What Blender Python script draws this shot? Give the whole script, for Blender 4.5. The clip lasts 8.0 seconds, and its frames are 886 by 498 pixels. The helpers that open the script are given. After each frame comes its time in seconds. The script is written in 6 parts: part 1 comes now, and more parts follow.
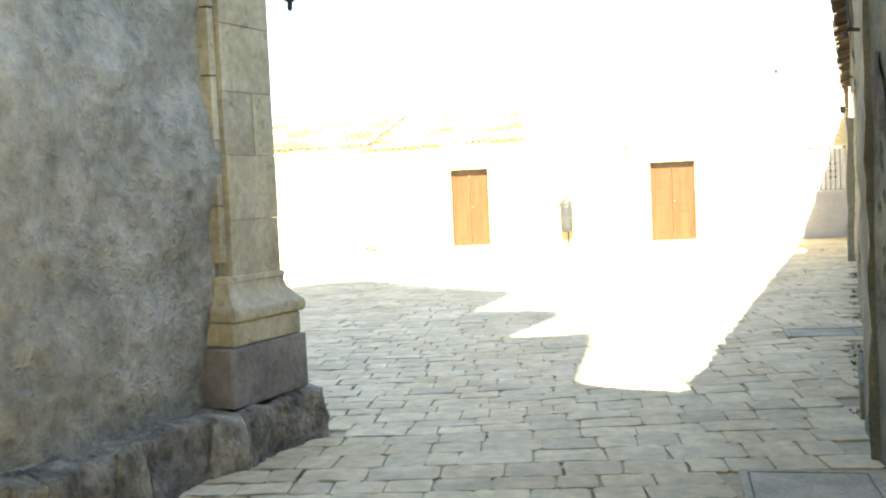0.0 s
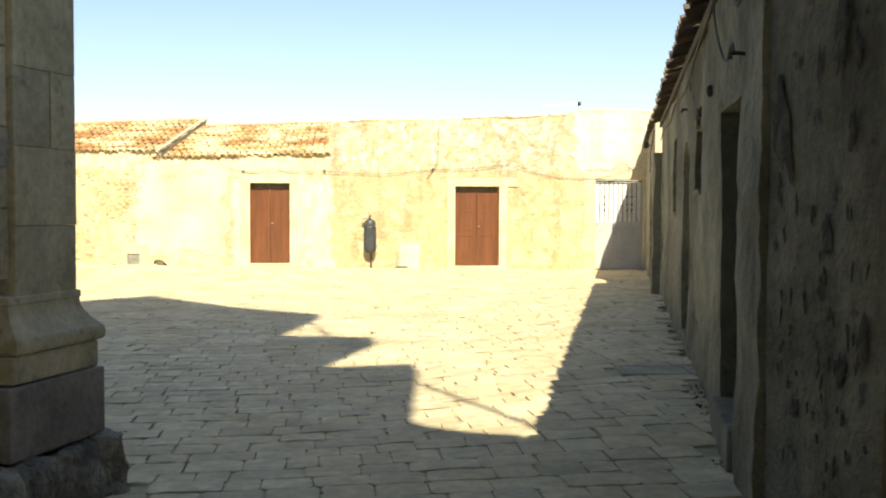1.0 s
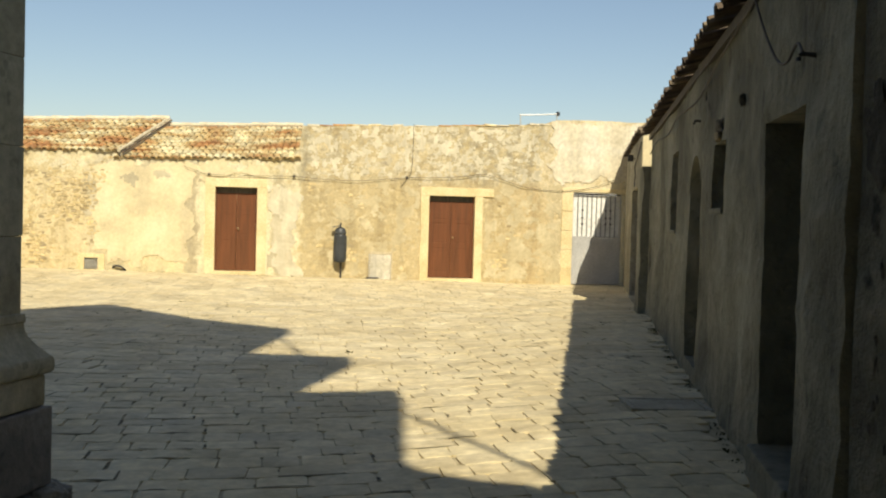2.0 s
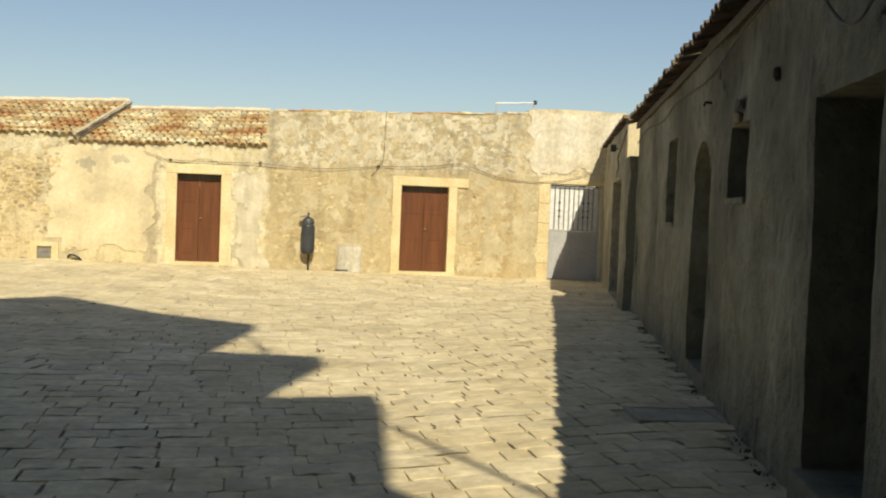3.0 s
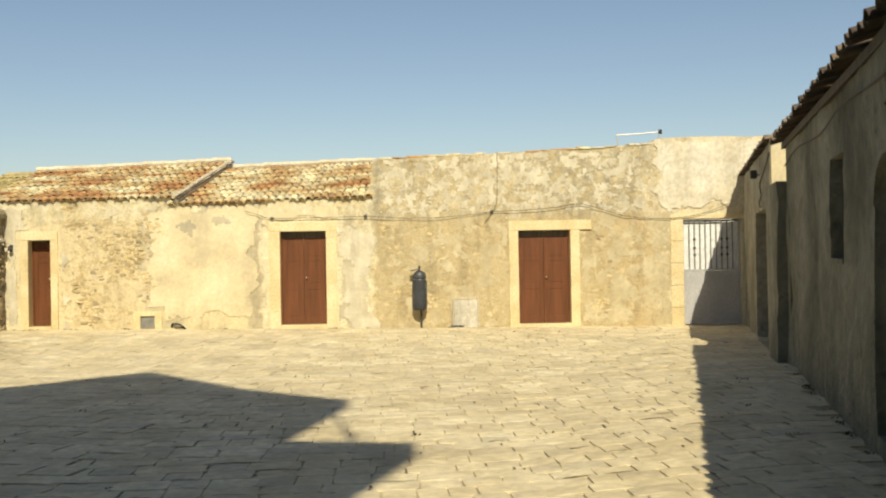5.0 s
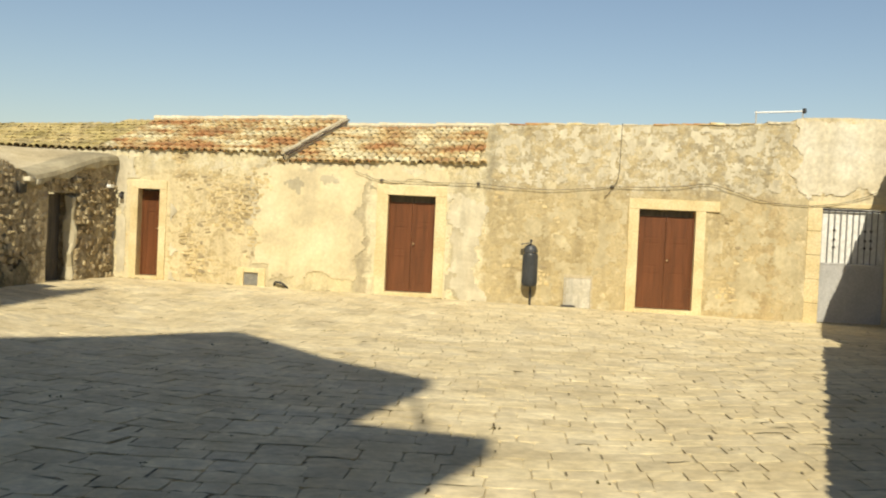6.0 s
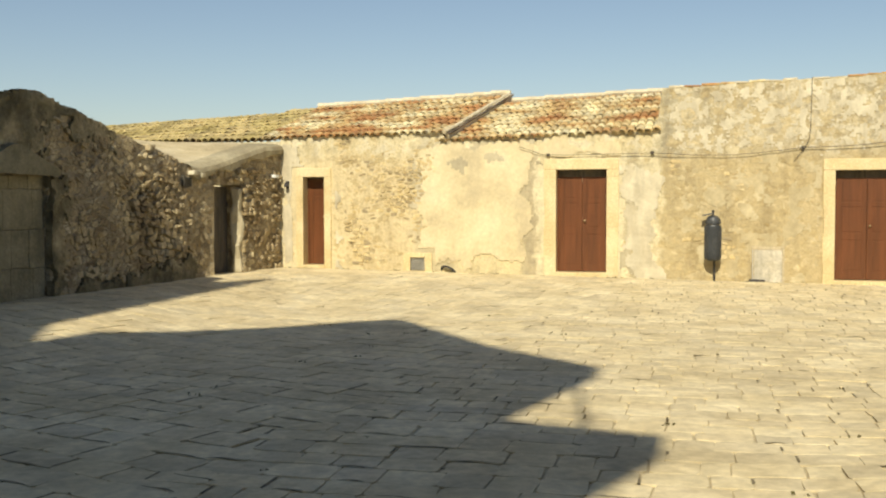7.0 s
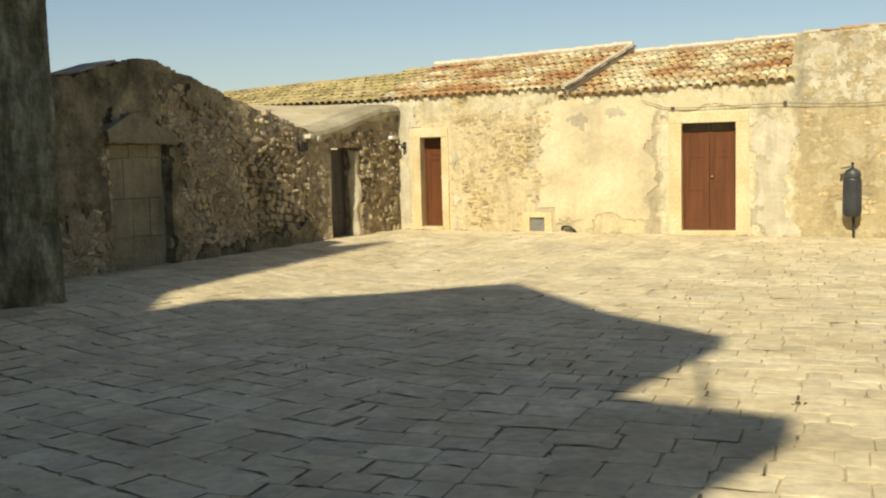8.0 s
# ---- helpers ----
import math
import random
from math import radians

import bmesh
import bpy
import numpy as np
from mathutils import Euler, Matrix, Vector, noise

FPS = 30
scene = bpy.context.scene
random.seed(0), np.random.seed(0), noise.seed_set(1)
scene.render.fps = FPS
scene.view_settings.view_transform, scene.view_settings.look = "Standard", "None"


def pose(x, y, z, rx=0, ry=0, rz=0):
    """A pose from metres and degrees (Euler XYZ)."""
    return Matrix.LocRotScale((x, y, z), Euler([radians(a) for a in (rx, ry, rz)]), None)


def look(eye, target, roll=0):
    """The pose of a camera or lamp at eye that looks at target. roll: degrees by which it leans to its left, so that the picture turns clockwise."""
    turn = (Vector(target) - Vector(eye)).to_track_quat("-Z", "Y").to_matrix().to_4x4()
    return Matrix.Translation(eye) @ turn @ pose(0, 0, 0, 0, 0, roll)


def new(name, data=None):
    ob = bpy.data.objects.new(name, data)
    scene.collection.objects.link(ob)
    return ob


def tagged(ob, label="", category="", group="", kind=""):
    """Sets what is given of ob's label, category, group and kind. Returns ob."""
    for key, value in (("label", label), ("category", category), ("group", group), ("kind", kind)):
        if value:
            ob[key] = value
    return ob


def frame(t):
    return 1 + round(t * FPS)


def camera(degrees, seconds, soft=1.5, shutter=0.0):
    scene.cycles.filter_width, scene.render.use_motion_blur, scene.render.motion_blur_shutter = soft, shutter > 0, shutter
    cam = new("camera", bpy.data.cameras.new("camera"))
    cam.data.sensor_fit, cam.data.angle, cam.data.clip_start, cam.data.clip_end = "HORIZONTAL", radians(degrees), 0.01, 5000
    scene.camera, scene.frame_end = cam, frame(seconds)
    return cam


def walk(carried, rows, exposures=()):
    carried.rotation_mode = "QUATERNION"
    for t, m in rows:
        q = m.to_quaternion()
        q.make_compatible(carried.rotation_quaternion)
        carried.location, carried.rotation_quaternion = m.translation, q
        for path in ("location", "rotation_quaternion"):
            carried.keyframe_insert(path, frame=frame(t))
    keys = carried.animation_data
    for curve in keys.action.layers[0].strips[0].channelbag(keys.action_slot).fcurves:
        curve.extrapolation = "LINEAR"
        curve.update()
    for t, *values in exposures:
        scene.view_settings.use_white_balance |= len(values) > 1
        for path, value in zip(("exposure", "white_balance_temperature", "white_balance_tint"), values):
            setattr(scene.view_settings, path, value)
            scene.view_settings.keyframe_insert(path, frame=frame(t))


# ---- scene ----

cam = camera(47.0, 8.0, soft=2.1)
PATH = [
    (0, (-3.313, -27.888, 1.688), (-3.524, -25.903, 1.578), -2.7),
    (0.1, (-3.356, -27.796, 1.686), (-3.526, -25.806, 1.58), -2.4),
    (0.2, (-3.4, -27.703, 1.684), (-3.498, -25.708, 1.59), -2.3),
    (0.3, (-3.444, -27.61, 1.682), (-3.513, -25.613, 1.592), -2.27),
    (0.4, (-3.487, -27.516, 1.68), (-3.506, -25.518, 1.594), -1.87),
    (0.5, (-3.53, -27.422, 1.68), (-3.494, -25.424, 1.603), -2.0),
    (0.6, (-3.572, -27.327, 1.68), (-3.421, -25.334, 1.609), -0.87),
    (0.7, (-3.612, -27.231, 1.68), (-3.4, -25.244, 1.603), -0.03),
    (0.8, (-3.649, -27.136, 1.681), (-3.384, -25.155, 1.594), 0.9),
    (0.9, (-3.682, -27.042, 1.682), (-3.426, -25.06, 1.594), 1.05),
    (1, (-3.71, -26.951, 1.684), (-3.504, -24.963, 1.602), 0.2),
    (1.1, (-3.732, -26.863, 1.687), (-3.548, -24.873, 1.607), -0.1),
    (1.2, (-3.748, -26.776, 1.692), (-3.588, -24.784, 1.612), -0.87),
    (1.4, (-3.775, -26.6, 1.703), (-3.612, -24.608, 1.62), -1.04),
    (1.5, (-3.789, -26.506, 1.709), (-3.621, -24.514, 1.627), -1.1),
    (1.7, (-3.826, -26.304, 1.72), (-3.691, -24.31, 1.636), -0.42),
    (1.8, (-3.849, -26.199, 1.724), (-3.712, -24.205, 1.648), -0.12),
    (2, (-3.9, -25.995, 1.727), (-3.619, -24.016, 1.662), 1.6),
    (2.1, (-3.925, -25.899, 1.724), (-3.606, -23.926, 1.664), 2.13),
    (2.2, (-3.937, -25.805, 1.719), (-3.576, -23.839, 1.665), 3.0),
    (3.3, (-3.938, -24.696, 1.667), (-3.586, -22.729, 1.577), 2.0),
    (3.4, (-3.938, -24.597, 1.679), (-3.516, -22.644, 1.586), 2.98),
    (3.5, (-3.934, -24.497, 1.691), (-3.478, -22.552, 1.6), 3.8),
    (3.6, (-3.919, -24.395, 1.689), (-3.477, -22.447, 1.587), 3.95),
    (3.8, (-3.858, -24.188, 1.679), (-3.444, -22.235, 1.556), 2.97),
    (4, (-3.768, -23.988, 1.673), (-3.373, -22.029, 1.587), 1.1),
    (4.2, (-3.675, -23.801, 1.689), (-3.339, -21.832, 1.603), 0.5),
    (5.3, (-3.266, -22.77, 1.766), (-3.241, -20.771, 1.797), -1.1),
    (5.5, (-3.161, -22.57, 1.786), (-3.192, -20.57, 1.789), -0.8),
    (5.7, (-3.1, -22.329, 1.779), (-3.225, -20.333, 1.734), 0.35),
    (5.9, (-3.078, -22.071, 1.762), (-3.223, -20.077, 1.705), 1.86),
    (6, (-3.072, -21.949, 1.752), (-3.224, -19.956, 1.7), 2.7),
    (6.2, (-3.059, -21.732, 1.734), (-3.221, -19.739, 1.707), 2.92),
    (6.3, (-3.05, -21.631, 1.725), (-3.253, -19.641, 1.708), 2.51),
    (6.4, (-3.037, -21.529, 1.715), (-3.32, -19.549, 1.699), 1.72),
    (6.5, (-3.02, -21.421, 1.704), (-3.356, -19.45, 1.685), 1.1),
    (6.7, (-2.976, -21.186, 1.68), (-3.414, -19.235, 1.629), 0.11),
    (7, (-2.935, -20.858, 1.66), (-3.44, -18.925, 1.566), -0.1),
    (7.2, (-2.938, -20.706, 1.66), (-3.523, -18.8, 1.506), 0.64),
    (7.3, (-2.941, -20.65, 1.66), (-3.557, -18.754, 1.495), 0.87),
    (7.5, (-2.944, -20.562, 1.662), (-3.546, -18.661, 1.515), 1.7),
    (7.6, (-2.942, -20.526, 1.667), (-3.523, -18.616, 1.542), 0.9),
    (7.8, (-2.928, -20.463, 1.693), (-3.577, -18.576, 1.556), -1.23),
    (8, (-2.908, -20.407, 1.731), (-3.648, -18.558, 1.554), -1.4),
]
WARMTH = (7450, 10)       # the clip's white balance is set for warm light
EXPOSURES = [(t, e, *WARMTH) for t, e in ((0.0, 3.15), (0.3, 2.55), (0.5, 2.17), (0.8, 1.53), (0.9, 1.28), (1.0, 1.16), (1.5, 0.76), (2.0, 0.39), (2.2, 0.33), (3.3, 0.23), (3.5, 0.21), (4.2, 0.27), (5.3, 0.31), (8.0, 0.29))]
walk(cam, [(t, look(e, g, r)) for t, e, g, r in PATH], EXPOSURES)

# ---- light: a low sun from behind the walker, and the sky ----
SUN_RUN, SUN_SIDE = 1.12, 0.03   # metres of shadow along +y and along -x for one metre of height
SUN_EL = math.atan(1 / math.hypot(SUN_RUN, SUN_SIDE))
world = bpy.data.worlds.new("sky")
scene.world = world
world.use_nodes = True
wn = world.node_tree.nodes
sky = wn.new("ShaderNodeTexSky")
sky.sky_type = "NISHITA"
sky.sun_disc = False
sky.sun_elevation = SUN_EL
sky.sun_rotation = math.pi - math.atan2(SUN_SIDE, SUN_RUN)
sky.dust_density = 0.7
sky.ozone_density = 2.7
wn["Background"].inputs["Strength"].default_value = 0.083
world.node_tree.links.new(sky.outputs[0], wn["Background"].inputs["Color"])
sun = new("sun", bpy.data.lights.new("sun", "SUN"))
sun.data.energy = 3.95
sun.data.angle = radians(0.45)
sun.data.color = (1.0, 0.965, 0.82)
sun.matrix_world = look((40 * SUN_SIDE / SUN_RUN, -40, 40 / SUN_RUN), (0, 0, 0))


# ---- materials ----
def nodes_of(m):
    m.use_nodes = True
    return m.node_tree.nodes, m.node_tree.links


def mixer(n, l, kind, fac, a, b):
    x = n.new("ShaderNodeMix")
    x.data_type, x.blend_type = "RGBA", kind
    for key, v in ((0, fac), (6, a), (7, b)):
        if hasattr(v, "links"):
            l.new(v, x.inputs[key])
        else:
            x.inputs[key].default_value = v if key == 0 else (*v, 1)
    return x.outputs[2]


def ramp(n, l, src, stops):
    r = n.new("ShaderNodeValToRGB")
    els = r.color_ramp.elements
    while len(els) < len(stops):
        els.new(0.5)
    for e, (p, c) in zip(els, stops):
        e.position = p
        e.color = (*c, 1) if len(c) == 3 else (c[0],) * 3 + (1,)
    l.new(src, r.inputs[0])
    return r.outputs[0]


def noisy(n, l, vec, scale, detail=4, rough=0.6, stretch=None):
    if stretch:
        mp = n.new("ShaderNodeMapping")
        mp.inputs["Scale"].default_value = stretch
        l.new(vec, mp.inputs[0])
        vec = mp.outputs[0]
    t = n.new("ShaderNodeTexNoise")
    t.inputs["Scale"].default_value, t.inputs["Detail"].default_value, t.inputs["Roughness"].default_value = scale, detail, rough
    l.new(vec, t.inputs["Vector"])
    return t.outputs["Fac"]


def surface(name, cols, big=0.9, small=14, bump=0.5, dist=0.02, rough=0.9, metal=0.0, rnd=0.0, stains=0.0, stretch=None, pits=0.0, coords="Object", spread=0.14, grain=0.8):
    """A weathered surface: three colours blended at a large scale, grain at a small one, run-off stains and pits."""
    m = bpy.data.materials.new(name)
    n, l = nodes_of(m)
    b = n["Principled BSDF"]
    b.inputs["Roughness"].default_value, b.inputs["Metallic"].default_value = rough, metal
    vec = n.new("ShaderNodeNewGeometry").outputs["Position"] if coords == "World" else n.new("ShaderNodeTexCoord").outputs[coords]
    f1 = noisy(n, l, vec, big, 6, 0.62, stretch)
    c = ramp(n, l, f1, [(0.5 - spread, cols[0]), (0.5, cols[1]), (0.5 + spread, cols[2])])
    f2 = noisy(n, l, vec, small, 5, 0.65)
    g = ramp(n, l, f2, [(0.3, (0.72,)), (0.7, (1.18,))])
    c = mixer(n, l, "MULTIPLY", grain, c, g)
    if stains:
        f3 = noisy(n, l, vec, 2.2, 5, 0.6, (1.6, 1.6, 0.3))
        c = mixer(n, l, "MULTIPLY", stains, c, ramp(n, l, f3, [(0.42, (0.42,)), (0.6, (1.0,))]))
    if pits:
        f4 = noisy(n, l, vec, small * 0.55, 3, 0.5)
        c = mixer(n, l, "MULTIPLY", pits, c, ramp(n, l, f4, [(0.3, (0.25,)), (0.37, (1.0,))]))
    if rnd:
        oi = n.new("ShaderNodeObjectInfo").outputs["Random"]
        gi = n.new("ShaderNodeNewGeometry").outputs["Random Per Island"]
        ad = n.new("ShaderNodeMath")
        ad.operation = "ADD"
        l.new(oi, ad.inputs[0]), l.new(gi, ad.inputs[1])
        fr = n.new("ShaderNodeMath")
        fr.operation = "FRACT"
        l.new(ad.outputs[0], fr.inputs[0])
        c = mixer(n, l, "MULTIPLY", 1.0, c, ramp(n, l, fr.outputs[0], [(0.0, (1 - rnd, 1 - rnd, 1 - rnd * 0.9)), (0.5, (1.0, 0.98, 0.95)), (1.0, (1 + rnd * 0.5, 1 + rnd * 0.5, 1 + rnd * 0.4))]))
    l.new(c, b.inputs["Base Color"])
    bp = n.new("ShaderNodeBump")
    bp.inputs["Strength"].default_value, bp.inputs["Distance"].default_value = bump, dist
    sm = n.new("ShaderNodeMath")
    sm.operation = "ADD"
    l.new(f2, sm.inputs[0]), l.new(f1, sm.inputs[1])
    l.new(sm.outputs[0], bp.inputs["Height"])
    l.new(bp.outputs[0], b.inputs["Normal"])
    return m


def rubble_wall(name, zones, flake, top=None, vor=6.5, bump=0.7):
    """Old wall: plaster that changes along x in zones, flaked off in patches over rubble masonry."""
    m = bpy.data.materials.new(name)
    n, l = nodes_of(m)
    b = n["Principled BSDF"]
    b.inputs["Roughness"].default_value = 0.93
    vec = n.new("ShaderNodeTexCoord").outputs["Object"]
    sep = n.new("ShaderNodeSeparateXYZ")
    l.new(vec, sep.inputs[0])
    f0 = noisy(n, l, vec, 0.9, 6, 0.7)
    fine = noisy(n, l, vec, 22, 5, 0.7)
    mid = noisy(n, l, vec, 4.5, 6, 0.68)
    # ragged borders between the zones
    def shifted(out, lo, hi, amount):
        a = n.new("ShaderNodeMath")
        a.operation, a.inputs[1].default_value = "MULTIPLY_ADD", amount
        l.new(f0, a.inputs[0]), l.new(out, a.inputs[2])
        mr = n.new("ShaderNodeMapRange")
        mr.inputs["From Min"].default_value, mr.inputs["From Max"].default_value = lo + amount * 0.5, hi + amount * 0.5
        l.new(a.outputs[0], mr.inputs[0])
        return mr.outputs[0]
    zx = shifted(sep.outputs[0], -12.5, 5.0, 1.3)
    stops = []
    for x, col in zones:
        stops.append(((x + 12.5) / 17.5, col))
    plaster = ramp(n, l, zx, stops)
    if top:
        zz = shifted(sep.outputs[2], 2.45, 2.75, 1.0)
        upper = ramp(n, l, zx, [((x + 12.5) / 17.5, col) for x, col in top])
        bl = noisy(n, l, vec, 3.8, 7, 0.72)
        upper = mixer(n, l, "MIX", ramp(n, l, bl, [(0.5, (0.0,)), (0.56, (0.75,))]), upper, (0.70, 0.64, 0.47))
        upper = mixer(n, l, "MULTIPLY", 0.8, upper, ramp(n, l, bl, [(0.36, (0.68, 0.67, 0.66)), (0.46, (1.0,))]))
        plaster = mixer(n, l, "MIX", zz, plaster, upper)
    # rubble stones
    vo = n.new("ShaderNodeTexVoronoi")
    vo.inputs["Scale"].default_value = vor
    mp = n.new("ShaderNodeMapping")
    mp.inputs["Scale"].default_value = (1, 1, 1.5)
    wob = n.new("ShaderNodeVectorMath")
    wob.operation = "ADD"
    tn = n.new("ShaderNodeTexNoise")
    tn.inputs["Scale"].default_value = 3.0
    l.new(vec, tn.inputs["Vector"])
    wsc = n.new("ShaderNodeVectorMath")
    wsc.operation, wsc.inputs[3].default_value = "SCALE", 0.35
    l.new(tn.outputs["Color"], wsc.inputs[0])
    l.new(vec, wob.inputs[0]), l.new(wsc.outputs[0], wob.inputs[1])
    l.new(wob.outputs[0], mp.inputs[0]), l.new(mp.outputs[0], vo.inputs["Vector"])
    sc = n.new("ShaderNodeSeparateColor")
    l.new(vo.outputs["Color"], sc.inputs[0])
    stone = ramp(n, l, sc.outputs[0], [(0.0, (0.40, 0.315, 0.165)), (0.35, (0.47, 0.375, 0.205)), (0.7, (0.54, 0.44, 0.255)), (1.0, (0.62, 0.53, 0.34))])
    joint = ramp(n, l, vo.outputs["Distance"], [(0.45, (1.0,)), (0.7, (0.72,))])
    stone = mixer(n, l, "MULTIPLY", 0.45, stone, joint)
    fm = ramp(n, l, zx, [((x + 12.5) / 17.5, (v,)) for x, v in flake])
    ad = n.new("ShaderNodeMath")
    ad.operation = "ADD"
    l.new(mid, ad.inputs[0]), l.new(fm, ad.inputs[1])
    mask = ramp(n, l, ad.outputs[0], [(0.92, (0.0,)), (1.0, (1.0,))])
    worn = n.new("ShaderNodeMath")
    worn.operation, worn.inputs[1].default_value = "MULTIPLY", 0.75
    l.new(mask, worn.inputs[0])
    c = mixer(n, l, "MIX", worn.outputs[0], plaster, stone)
    c = mixer(n, l, "MULTIPLY", 0.75, c, ramp(n, l, mid, [(0.3, (0.76, 0.76, 0.79)), (0.55, (1.0,)), (0.72, (1.12, 1.1, 1.03))]))
    c = mixer(n, l, "MULTIPLY", 0.6, c, ramp(n, l, fine, [(0.28, (0.62,)), (0.5, (1.0,)), (0.75, (1.15,))]))
    st = noisy(n, l, vec, 1.7, 6, 0.65, (1.5, 1.5, 0.35))
    c = mixer(n, l, "MULTIPLY", 0.5, c, ramp(n, l, st, [(0.36, (0.6, 0.58, 0.55)), (0.52, (1.0,))]))
    l.new(c, b.inputs["Base Color"])
    h = n.new("ShaderNodeMath")
    h.operation, h.inputs[1].default_value = "MULTIPLY_ADD", 0.5
    l.new(fine, h.inputs[0]), l.new(mid, h.inputs[2])
    h2 = n.new("ShaderNodeMath")
    h2.operation = "SUBTRACT"
    sd = n.new("ShaderNodeMath")
    sd.operation = "MULTIPLY"
    half = n.new("ShaderNodeMath")
    half.operation, half.inputs[1].default_value = "MULTIPLY", 0.45
    l.new(mask, half.inputs[0])
    l.new(vo.outputs["Distance"], sd.inputs[0]), l.new(half.outputs[0], sd.inputs[1])
    l.new(h.outputs[0], h2.inputs[0]), l.new(sd.outputs[0], h2.inputs[1])
    bp = n.new("ShaderNodeBump")
    bp.inputs["Strength"].default_value, bp.inputs["Distance"].default_value = bump, 0.035
    l.new(h2.outputs[0], bp.inputs["Height"])
    l.new(bp.outputs[0], b.inputs["Normal"])
    return m


CREAM = (0.64, 0.55, 0.335)
PALE = (0.70, 0.625, 0.42)
OCHRE = (0.54, 0.44, 0.25)
GREYISH = (0.54, 0.47, 0.31)
FACADE = rubble_wall("ochre_plaster_over_rubble",
    [(-12.4, PALE), (-11.0, (0.70, 0.59, 0.36)), (-9.2, (0.68, 0.57, 0.35)), (-8.9, GREYISH), (-7.9, CREAM), (-6.72, CREAM), (-6.62, (0.46, 0.40, 0.265)), (-6.42, (0.48, 0.41, 0.27)), (-6.34, PALE), (-4.62, PALE), (-4.55, (0.47, 0.41, 0.27)), (-4.36, (0.50, 0.43, 0.28)), (-4.28, PALE), (-3.95, PALE), (-3.82, (0.50, 0.41, 0.235)), (-1.2, OCHRE), (0.9, OCHRE), (2.2, (0.54, 0.42, 0.23)), (3.0, PALE), (4.9, PALE)],
    [(-12.4, 0.30), (-11.2, 0.36), (-10.6, 0.44), (-9.4, 0.43), (-8.9, 0.2), (-6.6, 0.2), (-6.0, 0.34), (-4.0, 0.36), (-3.5, 0.47), (2.3, 0.46), (2.9, 0.36), (4.9, 0.34)],
    [(-12.4, PALE), (-10.5, CREAM), (-8.0, PALE), (-4.2, CREAM), (-3.7, (0.47, 0.42, 0.29)), (-2.6, (0.50, 0.43, 0.28)), (-1.1, (0.58, 0.51, 0.35)), (0.4, (0.44, 0.385, 0.26)), (2.2, (0.43, 0.375, 0.25)), (2.5, (0.66, 0.56, 0.36)), (4.9, (0.68, 0.57, 0.36))])
# Grey render with its base colour lowered to deepen the shade along the passage.
SIDE_WALL = surface("shade_darkened_grey_render", [(0.112, 0.107, 0.079), (0.203, 0.197, 0.147), (0.33, 0.32, 0.248)], 0.75, 7, 1.0, 0.06, 0.93, stains=0.12, pits=0.5, spread=0.17, grain=0.7)
FAR_RENDER = surface("pale_grey_render", [(0.21, 0.194, 0.145), (0.335, 0.313, 0.238), (0.475, 0.443, 0.347)], 0.9, 9, 1.0, 0.05, 0.93, stains=0.25, pits=0.4, spread=0.16)
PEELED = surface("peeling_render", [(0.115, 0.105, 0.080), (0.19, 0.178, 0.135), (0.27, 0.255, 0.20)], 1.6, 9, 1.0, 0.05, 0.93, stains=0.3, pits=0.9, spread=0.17)
